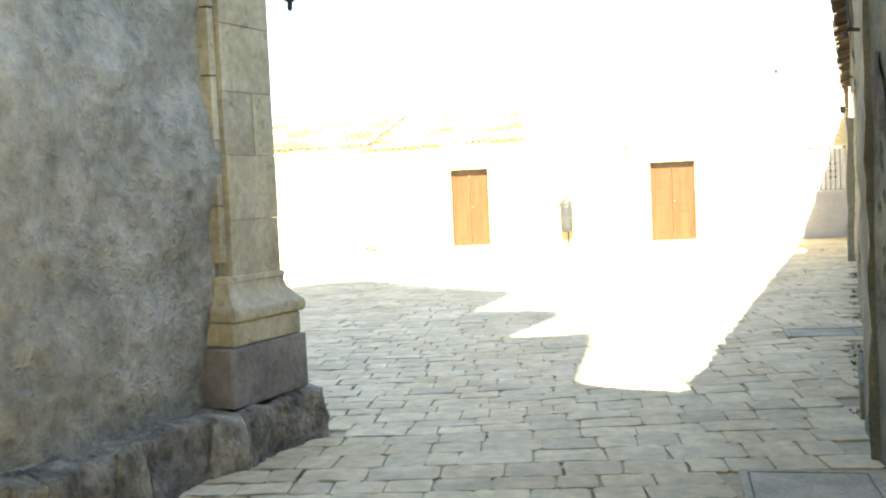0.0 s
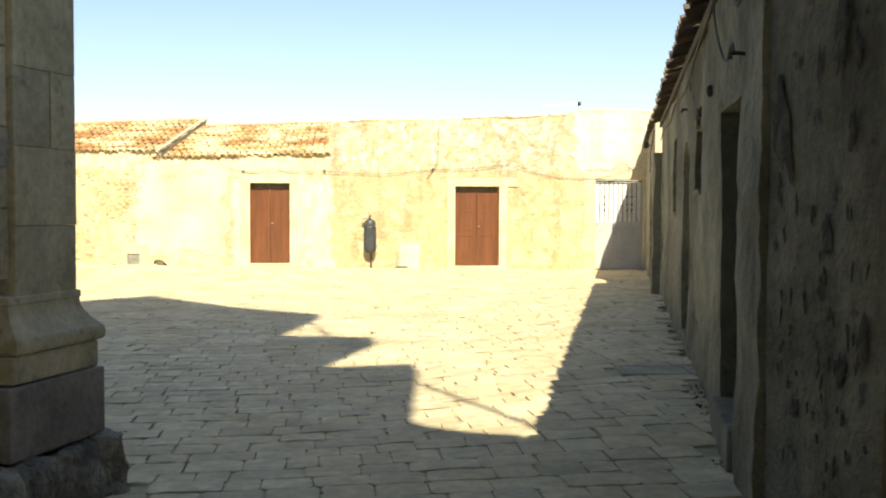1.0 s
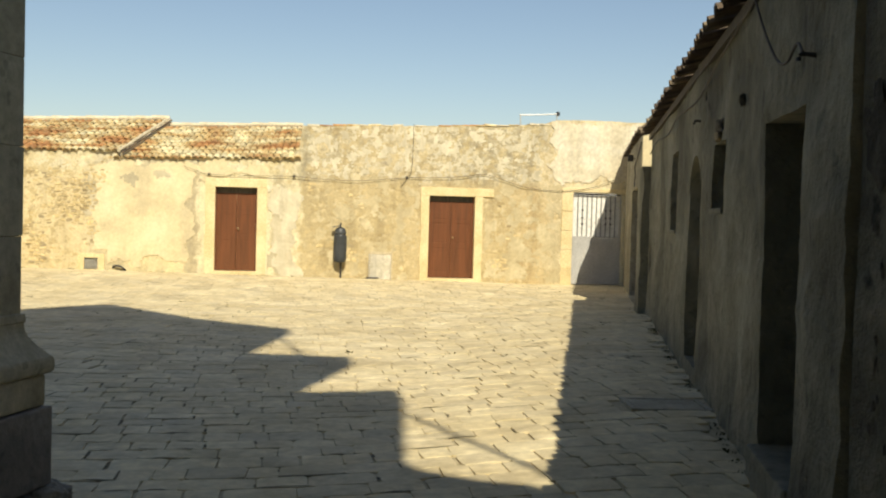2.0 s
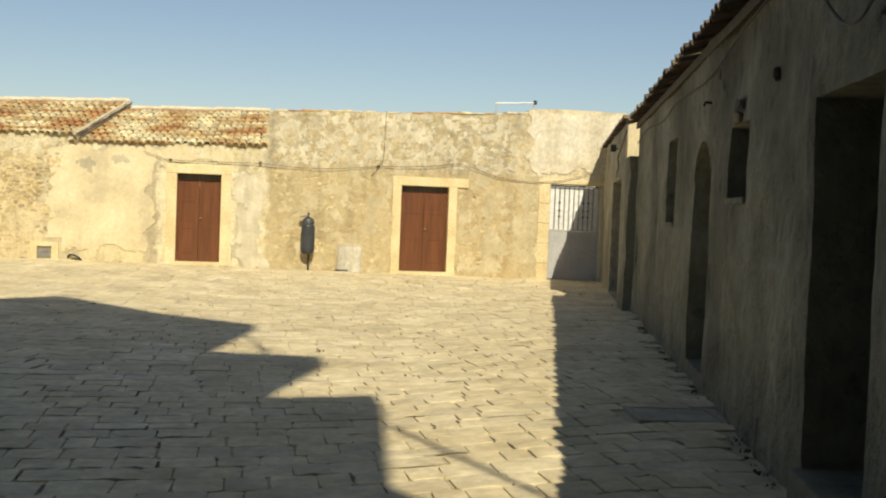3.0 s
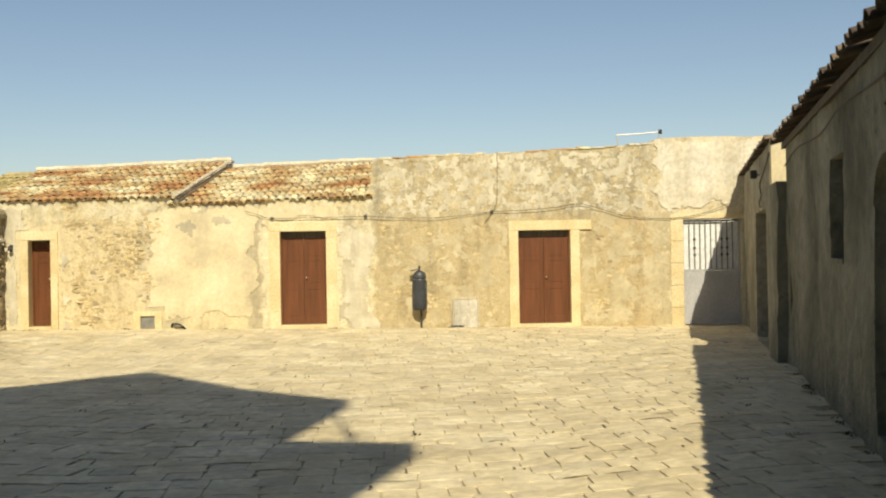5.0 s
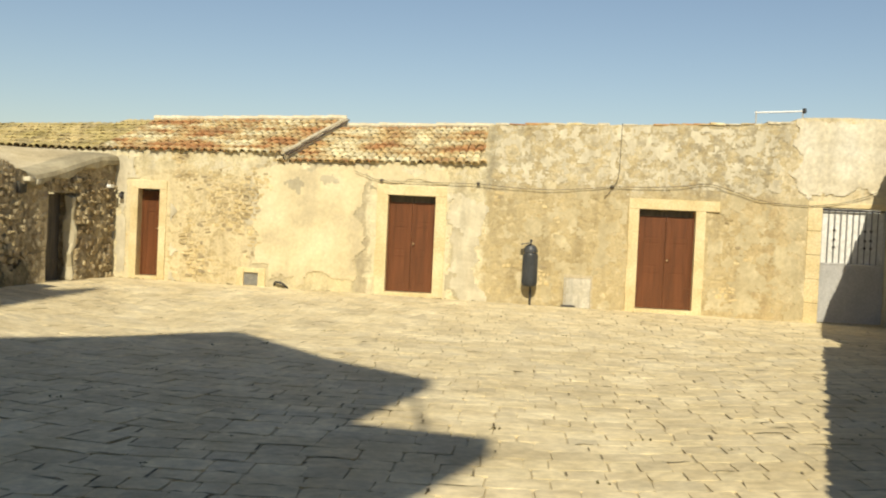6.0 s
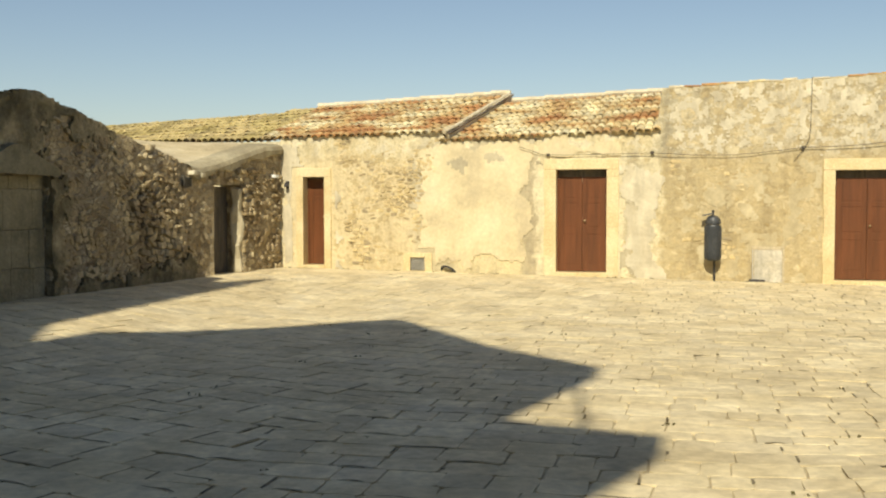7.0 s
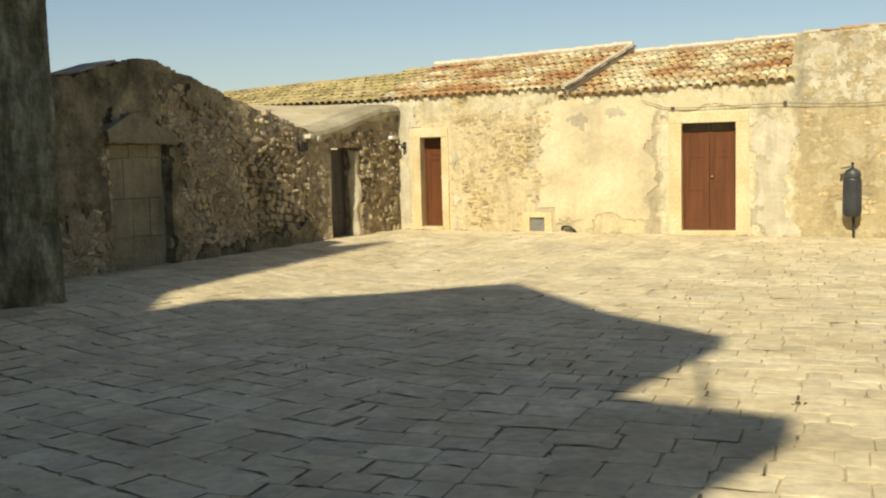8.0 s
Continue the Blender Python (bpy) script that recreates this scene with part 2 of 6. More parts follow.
def rubble_mass(name, cols, mortar, scale=6.0, bump=1.0):
    """Rubble masonry: irregular stones of several tones in recessed, smeared mortar."""
    m = bpy.data.materials.new(name)
    n, l = nodes_of(m)
    b = n["Principled BSDF"]
    b.inputs["Roughness"].default_value = 0.95
    vec = n.new("ShaderNodeNewGeometry").outputs["Position"]
    warp = n.new("ShaderNodeTexNoise")
    warp.inputs["Scale"].default_value, warp.inputs["Detail"].default_value = 2.6, 4
    l.new(vec, warp.inputs["Vector"])
    sc = n.new("ShaderNodeVectorMath")
    sc.operation, sc.inputs[3].default_value = "SCALE", 0.30
    l.new(warp.outputs["Color"], sc.inputs[0])
    ad = n.new("ShaderNodeVectorMath")
    ad.operation = "ADD"
    l.new(vec, ad.inputs[0]), l.new(sc.outputs[0], ad.inputs[1])
    mp = n.new("ShaderNodeMapping")
    mp.inputs["Scale"].default_value = (1, 1, 1.7)
    l.new(ad.outputs[0], mp.inputs[0])
    vo, ed = n.new("ShaderNodeTexVoronoi"), n.new("ShaderNodeTexVoronoi")
    ed.feature = "DISTANCE_TO_EDGE"
    for v in (vo, ed):
        v.inputs["Scale"].default_value = scale
        l.new(mp.outputs[0], v.inputs["Vector"])
    tone = n.new("ShaderNodeSeparateColor")
    l.new(vo.outputs["Color"], tone.inputs[0])
    c = ramp(n, l, tone.outputs[0], [(k / (len(cols) - 1), q) for k, q in enumerate(cols)])
    joint = ramp(n, l, ed.outputs["Distance"], [(0.03, (0.0,)), (0.10, (1.0,))])
    smear = ramp(n, l, noisy(n, l, vec, 2.0, 5, 0.65), [(0.46, (1.0,)), (0.60, (0.15,))])
    keep = mixer(n, l, "MULTIPLY", 1.0, joint, smear)
    c = mixer(n, l, "MIX", keep, mortar, c)
    fine = noisy(n, l, vec, 24, 5, 0.7)
    c = mixer(n, l, "MULTIPLY", 0.9, c, ramp(n, l, fine, [(0.28, (0.6,)), (0.5, (1.0,)), (0.75, (1.2,))]))
    c = mixer(n, l, "MULTIPLY", 0.7, c, ramp(n, l, noisy(n, l, vec, 0.9, 4, 0.6), [(0.35, (0.66, 0.65, 0.66)), (0.6, (1.08, 1.05, 1.0))]))
    l.new(c, b.inputs["Base Color"])
    h = n.new("ShaderNodeMath")
    h.operation, h.inputs[1].default_value = "MULTIPLY_ADD", 0.35
    l.new(fine, h.inputs[0]), l.new(keep, h.inputs[2])
    bp = n.new("ShaderNodeBump")
    bp.inputs["Strength"].default_value, bp.inputs["Distance"].default_value = bump, 0.05
    l.new(h.outputs[0], bp.inputs["Height"])
    l.new(bp.outputs[0], b.inputs["Normal"])
    return m


WING = rubble_mass("rubble_masonry", [(0.24, 0.175, 0.10), (0.38, 0.30, 0.175), (0.52, 0.43, 0.27), (0.66, 0.57, 0.39)], (0.40, 0.335, 0.22))
WING_MORTAR = surface("rubble_mortar", [(0.23, 0.185, 0.115), (0.36, 0.30, 0.19), (0.50, 0.425, 0.28)], 3.6, 15, 1.0, 0.08, 0.95, pits=0.4)
RUBBLE = surface("rubble_stone", [(0.28, 0.21, 0.118), (0.42, 0.335, 0.20), (0.57, 0.48, 0.31)], 1.5, 16, 1.0, 0.04, 0.92, rnd=0.26, coords="World")
CEMENT = surface("cement_screed", [(0.46, 0.39, 0.26), (0.54, 0.46, 0.31), (0.60, 0.52, 0.36)], 1.3, 22, 0.4, 0.01, 0.9, stains=0.3)
OLD_CEMENT = surface("weathered_cement", [(0.33, 0.28, 0.175), (0.42, 0.36, 0.23), (0.48, 0.42, 0.28)], 1.3, 20, 0.6, 0.02, 0.92, stains=0.3)
MOULDY_RENDER = surface("lichened_tan_render", [(0.120, 0.102, 0.055), (0.255, 0.213, 0.122), (0.43, 0.36, 0.225)], 1.9, 13, 1.0, 0.05, 0.94, stains=0.35, pits=0.6, spread=0.13, grain=1.0)
DAMP_BLOCK = surface("lichened_block_stone", [(0.19, 0.165, 0.10), (0.285, 0.25, 0.155), (0.37, 0.325, 0.21)], 1.5, 18, 0.8, 0.02, 0.92, stains=0.3, spread=0.15)
TAN_CEMENT = surface("tan_cement_roof", [(0.44, 0.36, 0.22), (0.54, 0.45, 0.28), (0.62, 0.53, 0.35)], 1.3, 20, 0.5, 0.015, 0.92, stains=0.15)
CHURCH = surface("church_render", [(0.30, 0.29, 0.22), (0.43, 0.41, 0.32), (0.58, 0.555, 0.45)], 2.2, 11, 1.0, 0.08, 0.92, stains=0.15, pits=0.3, spread=0.16, grain=1.0)
PIER = surface("mouldy_render", [(0.15, 0.135, 0.065), (0.31, 0.275, 0.15), (0.60, 0.545, 0.36)], 3.2, 12, 1.0, 0.08, 0.93, stains=0.35, pits=0.2, spread=0.16, grain=1.0, stretch=(2.0, 2.0, 0.5))
ASHLAR = surface("limestone_ashlar", [(0.46, 0.40, 0.25), (0.56, 0.49, 0.32), (0.63, 0.56, 0.39)], 1.8, 20, 0.5, 0.012, 0.88, rnd=0.16, stains=0.3, pits=0.35)
PLINTH = surface("weathered_plinth_stone", [(0.15, 0.135, 0.105), (0.30, 0.27, 0.21), (0.52, 0.475, 0.385)], 4.5, 14, 1.0, 0.05, 0.92, rnd=0.3, pits=0.6, coords="World", spread=0.16, grain=1.0)
PLINTH_BLOCK = surface("brown_grey_stone", [(0.19, 0.165, 0.14), (0.25, 0.22, 0.185), (0.32, 0.285, 0.24)], 2.6, 16, 0.7, 0.02, 0.9, pits=0.3)
SOIL = surface("dark_joint_soil", [(0.12, 0.10, 0.06), (0.17, 0.14, 0.085), (0.23, 0.19, 0.12)], 4, 30, 0.5, 0.01, 0.95)
FACE_STONE = surface("ochre_rubble_stone", [(0.42, 0.325, 0.165), (0.56, 0.45, 0.25), (0.70, 0.60, 0.39)], 3.2, 22, 0.8, 0.02, 0.92, rnd=0.42, coords="World", spread=0.2)
PLASTER_CREAM = surface("cream_plaster_coat", [(0.52, 0.445, 0.295), (0.655, 0.56, 0.355), (0.72, 0.635, 0.43)], 1.0, 16, 0.3, 0.008, 0.92, stains=0.10, spread=0.17, grain=0.3)
PLASTER_WHITE = surface("whitened_plaster_coat", [(0.60, 0.53, 0.38), (0.69, 0.625, 0.475), (0.75, 0.70, 0.57)], 1.5, 12, 0.4, 0.012, 0.92, stains=0.22, spread=0.16, grain=0.6)
PLASTER_LIME = surface("old_lime_coat", [(0.52, 0.46, 0.33), (0.62, 0.56, 0.41), (0.71, 0.65, 0.49)], 1.6, 13, 0.6, 0.015, 0.92, stains=0.3, grain=0.35)
PLASTER_OCHRE = surface("ochre_plaster_scraps", [(0.47, 0.39, 0.235), (0.53, 0.45, 0.28), (0.60, 0.52, 0.34)], 1.8, 14, 0.4, 0.01, 0.92, stains=0.2, grain=0.5)
PLASTER_GREY = surface("grey_plaster_coat", [(0.44, 0.385, 0.265), (0.51, 0.45, 0.31), (0.57, 0.51, 0.37)], 1.2, 14, 0.4, 0.01, 0.92, stains=0.25, grain=0.35)
SURROUND = surface("honey_stone_surround", [(0.60, 0.48, 0.26), (0.68, 0.56, 0.325), (0.74, 0.63, 0.40)], 1.5, 26, 0.35, 0.008, 0.85, rnd=0.04)
PAVING = surface("limestone_paving", [(0.61, 0.51, 0.315), (0.69, 0.588, 0.378), (0.755, 0.658, 0.445)], 1.1, 10, 0.6, 0.010, 0.85, rnd=0.13, coords="World", stains=0.22, grain=0.75)
# Near-black for flaked spots and for the shade painted in place of holes.
SCAR = surface("dark_scar_hole_shade", [(0.045, 0.040, 0.032), (0.075, 0.068, 0.052), (0.12, 0.11, 0.085)], 6, 30, 0.9, 0.02, 0.95)
GROUND = surface("dusty_ground", [(0.40, 0.33, 0.21), (0.47, 0.395, 0.255), (0.53, 0.45, 0.30)], 1.1, 18, 0.6, 0.02, 0.95)
DRAIN = surface("worn_iron_stone_cover", [(0.31, 0.275, 0.20), (0.38, 0.34, 0.25), (0.45, 0.40, 0.30)], 3, 30, 0.5, 0.01, 0.75)
TILE = surface("terracotta_tile", [(0.45, 0.225, 0.09), (0.56, 0.41, 0.195), (0.76, 0.68, 0.44)], 1.7, 7, 0.7, 0.014, 0.92, rnd=0.26, coords="World", spread=0.085, stretch=(0.45, 0.9, 0.9), pits=0.35, grain=1.0)
TILE_MOSS = surface("lichened_tile", [(0.36, 0.29, 0.11), (0.50, 0.41, 0.19), (0.56, 0.45, 0.23)], 1.3, 17, 0.5, 0.01, 0.92, rnd=0.35, coords="World")
# Tile colour lowered so the shaded eaves read as a silhouette against the sky.
TILE_DARK = surface("silhouette_tile", [(0.085, 0.062, 0.045), (0.14, 0.105, 0.075), (0.22, 0.175, 0.12)], 2.0, 17, 0.5, 0.01, 0.92, rnd=0.4, coords="World")
# Bed mortar, darkened to stand for the shade inside the open tile ends.
UNDER = surface("shade_dark_tile_bed", [(0.17, 0.11, 0.06), (0.24, 0.165, 0.095), (0.33, 0.24, 0.14)], 2.5, 18, 0.6, 0.02, 0.95)
MORTAR = surface("pale_ridge_mortar", [(0.56, 0.48, 0.33), (0.64, 0.56, 0.40), (0.70, 0.63, 0.48)], 2, 18, 0.6, 0.02, 0.92)
WOOD = surface("red_brown_stained_wood", [(0.112, 0.042, 0.018), (0.140, 0.051, 0.021), (0.168, 0.060, 0.025)], 1.6, 30, 0.2, 0.003, 0.36, stretch=(6, 6, 0.5), grain=0.4)
OLD_WOOD = surface("dark_weathered_wood", [(0.055, 0.048, 0.038), (0.085, 0.072, 0.055), (0.12, 0.10, 0.075)], 2.4, 30, 0.5, 0.006, 0.8, stretch=(6, 6, 0.4))
GREY_PAINT = surface("grey_gate_paint", [(0.40, 0.40, 0.40), (0.45, 0.45, 0.45), (0.49, 0.49, 0.48)], 1.5, 25, 0.15, 0.003, 0.5)
BAR_PAINT = surface("grey_bar_paint", [(0.19, 0.19, 0.195), (0.23, 0.23, 0.235), (0.27, 0.27, 0.27)], 1.5, 25, 0.15, 0.003, 0.5)
BRASS = surface("dull_brass", [(0.6, 0.5, 0.3), (0.65, 0.55, 0.35), (0.7, 0.6, 0.4)], 3, 20, 0.1, 0.002, 0.35, metal=0.9)
IRON = surface("dark_iron", [(0.03, 0.03, 0.032), (0.045, 0.045, 0.047), (0.065, 0.06, 0.06)], 3, 25, 0.3, 0.004, 0.6, metal=0.4)
BIN_METAL = surface("anthracite_bin_metal", [(0.045, 0.05, 0.055), (0.06, 0.066, 0.072), (0.085, 0.09, 0.095)], 3, 25, 0.2, 0.003, 0.45, metal=0.3)
CABLE = surface("black_cable", [(0.05, 0.042, 0.032), (0.075, 0.062, 0.048), (0.10, 0.085, 0.065)], 3, 25, 0.1, 0.002, 0.7)
WHITEWASH = surface("whitewash", [(0.72, 0.72, 0.70), (0.78, 0.78, 0.76), (0.84, 0.84, 0.82)], 1.0, 14, 0.4, 0.01, 0.9)
WHITE_PLASTIC = surface("white_plastic", [(0.74, 0.74, 0.72), (0.78, 0.78, 0.76), (0.82, 0.82, 0.80)], 2, 20, 0.1, 0.002, 0.4)
PALE_PLATE = surface("pale_painted_plate", [(0.47, 0.43, 0.33), (0.55, 0.51, 0.41), (0.61, 0.57, 0.47)], 4, 20, 0.3, 0.004, 0.7, stains=0.45)
GRILLE_GREY = surface("grey_zinc", [(0.40, 0.39, 0.35), (0.46, 0.45, 0.41), (0.52, 0.51, 0.46)], 3, 30, 0.2, 0.003, 0.6, metal=0.0)
WEED = surface("dry_weed", [(0.08, 0.07, 0.025), (0.11, 0.10, 0.035), (0.15, 0.125, 0.05)], 5, 30, 0.2, 0.003, 0.9, rnd=0.3)
GLASS_DARK = surface("dusty_lantern_glass", [(0.25, 0.25, 0.24), (0.3, 0.3, 0.29), (0.35, 0.35, 0.34)], 3, 20, 0.1, 0.002, 0.15)


# ---- building helpers ----
def mesh_of(name, verts, faces, mat):
    me = bpy.data.meshes.new(name)
    me.from_pydata(verts, [], faces)
    me.validate()
    me.materials.append(mat)
    me.update()
    return me


def part(name, bm, material, parent=None, label=""):
    bmesh.ops.recalc_face_normals(bm, faces=bm.faces)
    me = bpy.data.meshes.new(name)
    bm.to_mesh(me)
    bm.free()
    me.materials.append(material)
    ob = new(name, me)
    ob.parent = parent
    if label:
        ob["label"] = label
    return ob


def thing(name, label, category, group="", at=(0, 0, 0), rz=0.0):
    e = new(name)
    e.matrix_basis = Matrix.Translation(at) @ Matrix.Rotation(rz, 4, "Z")
    e.empty_display_size = 0.1
    return tagged(e, label, category, group)


def smooth(ob, flag=True):
    for p in ob.data.polygons:
        p.use_smooth = flag
    return ob


def box(bm, x0, x1, y0, y1, z0, z1, bev=0.0, jit=0.0, cuts=0):
    """A block with rounded and, where asked, uneven edges, added to bm."""
    b = bmesh.new()
    bmesh.ops.create_cube(b, size=1)
    for v in b.verts:
        v.co = Vector((x0 + (v.co.x + 0.5) * (x1 - x0), y0 + (v.co.y + 0.5) * (y1 - y0), z0 + (v.co.z + 0.5) * (z1 - z0)))
    if bev:
        bmesh.ops.bevel(b, geom=list(b.edges), offset=min(bev, 0.45 * min(abs(x1 - x0), abs(y1 - y0), abs(z1 - z0))), segments=2 if bev > 0.005 else 1, affect="EDGES", profile=0.6)
    if cuts:
        bmesh.ops.subdivide_edges(b, edges=[e for e in b.edges if e.calc_length() > 0.08], cuts=cuts, use_grid_fill=True)
    if jit:
        for v in b.verts:
            v.co += noise.noise_vector(v.co * 4.0) * jit
    bmesh.ops.recalc_face_normals(b, faces=b.faces)
    tmp = bpy.data.meshes.new("tmp")
    b.to_mesh(tmp)
    b.free()
    bm.from_mesh(tmp)
    bpy.data.meshes.remove(tmp)
    return bm


def boxpart(name, x0, x1, y0, y1, z0, z1, mat, parent=None, bev=0.006, label="", jit=0.0, cuts=0):
    return part(name, box(bmesh.new(), x0, x1, y0, y1, z0, z1, bev, jit, cuts=cuts), mat, parent, label)


def tube(bm, pts, r, n=6):
    pts = [Vector(p) for p in pts]
    rings = []
    for i, p in enumerate(pts):
        d = (pts[min(i + 1, len(pts) - 1)] - pts[max(i - 1, 0)]).normalized()
        a = d.orthogonal().normalized() if abs(d.z) > 0.95 else d.cross(Vector((0, 0, 1))).normalized()
        c = d.cross(a)
        rad = r[i] if isinstance(r, (list, tuple)) else r
        rings.append([bm.verts.new(p + (a * math.cos(k * 2 * math.pi / n) + c * math.sin(k * 2 * math.pi / n)) * rad) for k in range(n)])
    for a, b in zip(rings, rings[1:]):
        for k in range(n):
            bm.faces.new((a[k], a[(k + 1) % n], b[(k + 1) % n], b[k]))
    bm.faces.new(rings[0][::-1]), bm.faces.new(rings[-1])
    return bm


def lathe(bm, prof, n=20, centre=(0, 0, 0)):
    c = Vector(centre)
    rings = [[bm.verts.new(c + Vector((max(r, 1e-4) * math.cos(k * 2 * math.pi / n), max(r, 1e-4) * math.sin(k * 2 * math.pi / n), z))) for k in range(n)] for r, z in prof]
    for a, b in zip(rings, rings[1:]):
        for k in range(n):
            bm.faces.new((a[k], a[(k + 1) % n], b[(k + 1) % n], b[k]))
    bm.faces.new(rings[0][::-1]), bm.faces.new(rings[-1])
    return bm


def curve_pts(pts, steps=6, sag=0.0):
    """A smooth line through the points."""
    pts = [Vector(p) for p in pts]
    out = []
    for i in range(len(pts) - 1):
        p0, p1, p2, p3 = pts[max(i - 1, 0)], pts[i], pts[i + 1], pts[min(i + 2, len(pts) - 1)]
        for k in range(steps):
            t = k / steps
            q = 0.5 * ((2 * p1) + (p2 - p0) * t + (2 * p0 - 5 * p1 + 4 * p2 - p3) * t * t + (3 * p1 - p0 - 3 * p2 + p3) * t ** 3)
            q.z -= sag * 4 * t * (1 - t)
            out.append(q)
    out.append(pts[-1])
    return out


def lerp_profile(prof):
    xs, zs = [p[0] for p in prof], [p[1] for p in prof]
    return lambda s: float(np.interp(s, xs, zs))


def wall(name, origin, along, length, top, openings, thick, mat, relief=0.02, step=0.14, bottom=-0.35, rough_top=0.0, seed=0.0):
    """A masonry wall from origin along a direction; its face looks to the right of that direction turned by -90 degrees.
    openings: (s0, s1, z0, z1, arch). The face is uneven; the openings go through."""
    u = Vector((along[0], along[1], 0)).normalized()
    nrm = Vector((u.y, -u.x, 0))
    o = Vector((origin[0], origin[1], 0))
    ss = set(np.round(np.linspace(0, length, max(2, int(length / step))), 3))
    zmax = max(top(s) for s in np.linspace(0, length, 200))
    zs = set(np.round(np.linspace(bottom, zmax, max(2, int((zmax - bottom) / step))), 3))
    for s0, s1, z0, z1, arch in openings:
        ss = {s for s in ss if min(abs(s - s0), abs(s - s1)) > 0.05} | {s0, s1}
        zs = {z for z in zs if min(abs(z - z0), abs(z - z1)) > 0.05} | {z0, z1}
    ss, zs = sorted(ss), sorted(zs)
    fv, index = [], {}
    def corner(i, k):
        s, z = ss[i], zs[k]
        t = top(s) + (noise.noise(Vector((s * 2.3, seed, 7))) * rough_top if rough_top else 0)
        z = min(z, t)
        key = (i, round(z, 4))
        if key not in index:
            edge = any((abs(s - a) < 1e-4 or abs(s - b) < 1e-4) and c - 0.01 <= z <= d + 0.01 or (abs(z - d) < 1e-4 or abs(z - c) < 1e-4) and a - 0.01 <= s <= b + 0.01 for a, b, c, d, _ in openings)
            p = Vector((s * 1.0 + seed, seed * 3.1, z))
            d = noise.fractal(p * 0.8, 1.0, 2.0, 4) * relief + noise.noise(p * 5.0) * relief * 0.35
            index[key] = len(fv)
            fv.append(o + u * s + nrm * (d * (0.35 if edge else 1.0)) + Vector((0, 0, z)))
        return index[key]
    faces = []
    for i in range(len(ss) - 1):
        for k in range(len(zs) - 1):
            cs, cz = (ss[i] + ss[i + 1]) / 2, (zs[k] + zs[k + 1]) / 2
            if any(a < cs < b and c < cz < d for a, b, c, d, _ in openings):
                continue
            f = []
            for q in (corner(i, k), corner(i + 1, k), corner(i + 1, k + 1), corner(i, k + 1)):
                if q not in f:
                    f.append(q)
            if len(f) > 2:
                faces.append(f)
    nfv = len(fv)
    bv = []
    for v in fv:
        s = (v - o).dot(u)
        bv.append(o + u * s - nrm * thick + Vector((0, 0, v.z)))
    edges = {}
    for f in faces:
        for a, b in zip(f, f[1:] + f[:1]):
            edges[(a, b)] = 1
    allf = [f for f in faces] + [[q + nfv for q in reversed(f)] for f in faces]
    for a, b in edges:
        if (b, a) not in edges:
            allf.append([b, a, a + nfv, b + nfv])
    ob = new(name, mesh_of(name, fv + bv, allf, mat))
    ob["kind"] = "structure"
    return ob


def arch_fill(name, origin, along, s0, s1, spring, crown, top, depth, mat, parent):
    """The two corners that turn a square head into an arch."""
    u = Vector((along[0], along[1], 0)).normalized()
    nrm = Vector((u.y, -u.x, 0))
    o = Vector((origin[0], origin[1], 0))
    bm = bmesh.new()
    cx, half = (s0 + s1) / 2, (s1 - s0) / 2
    for side in (-1, 1):
        prof = [(cx + side * half, spring)] + [(cx + side * half * math.cos(a), spring + (crown - spring) * math.sin(a)) for a in np.linspace(0.15, math.pi / 2, 7)] + [(cx, top), (cx + side * half, top)]
        fr = [bm.verts.new(o + u * s + nrm * 0.004 + Vector((0, 0, z))) for s, z in prof]
        bk = [bm.verts.new(o + u * s - nrm * depth + Vector((0, 0, z))) for s, z in prof]
        bm.faces.new(fr), bm.faces.new(bk[::-1])
        for i in range(len(fr)):
            j = (i + 1) % len(fr)
            bm.faces.new((fr[j], fr[i], bk[i], bk[j]))
    return part(name, bm, mat, parent)


# ---- plan ----
def right_x(y):
    return -1.33 + 0.284 * (y + 21.2)


def sstep(a, b, v):
    t = min(1.0, max(0.0, (v - a) / (b - a)))
    return t * t * (3 - 2 * t)


def ground_z(x, y):
    """The yard is slightly dished: it rises to the left wing and to the foot of the side building."""
    z = 0.21 * min(1.0, max(0.0, (3.0 - x) / 15.0)) * max(sstep(-6.0, -0.8, y), sstep(-9.5, -12.0, x) * sstep(-16.0, -9.0, y))
    d = right_x(y) - x
    z += 0.10 * sstep(3.4, 0.0, d) * sstep(-6.0, -9.5, y) * sstep(-22.0, -19.0, y)
    z -= 0.07 * sstep(-1.5, -6.0, y) * sstep(0.5, 4.0, d) * sstep(-11.0, -8.5, x) * sstep(-22.0, -18.0, y)
    return z


# ---- ground: one sheet to the horizon ----
def build_ground():
    xs = [-900, -300, -100, -40, -22] + list(np.arange(-17, 8.1, 0.25)) + [12, 30, 100, 300, 900]
    ys = [-900, -300, -100, -50] + list(np.arange(-36, 12.1, 0.25)) + [30, 100, 300, 900]
    vs = [(x, y, ground_z(x, y) - 0.006 - 0.009 * sstep(-7.0, -11.0, y)) for y in ys for x in xs]
    nx = len(xs)
    fs = [(j * nx + i, j * nx + i + 1, (j + 1) * nx + i + 1, (j + 1) * nx + i) for j in range(len(ys) - 1) for i in range(nx - 1)]
    ob = new("ground", mesh_of("ground", vs, fs, GROUND))
    return tagged(ob, "dusty bedding sand and earth under the paved yard", "ground", kind="structure")


ground = build_ground()

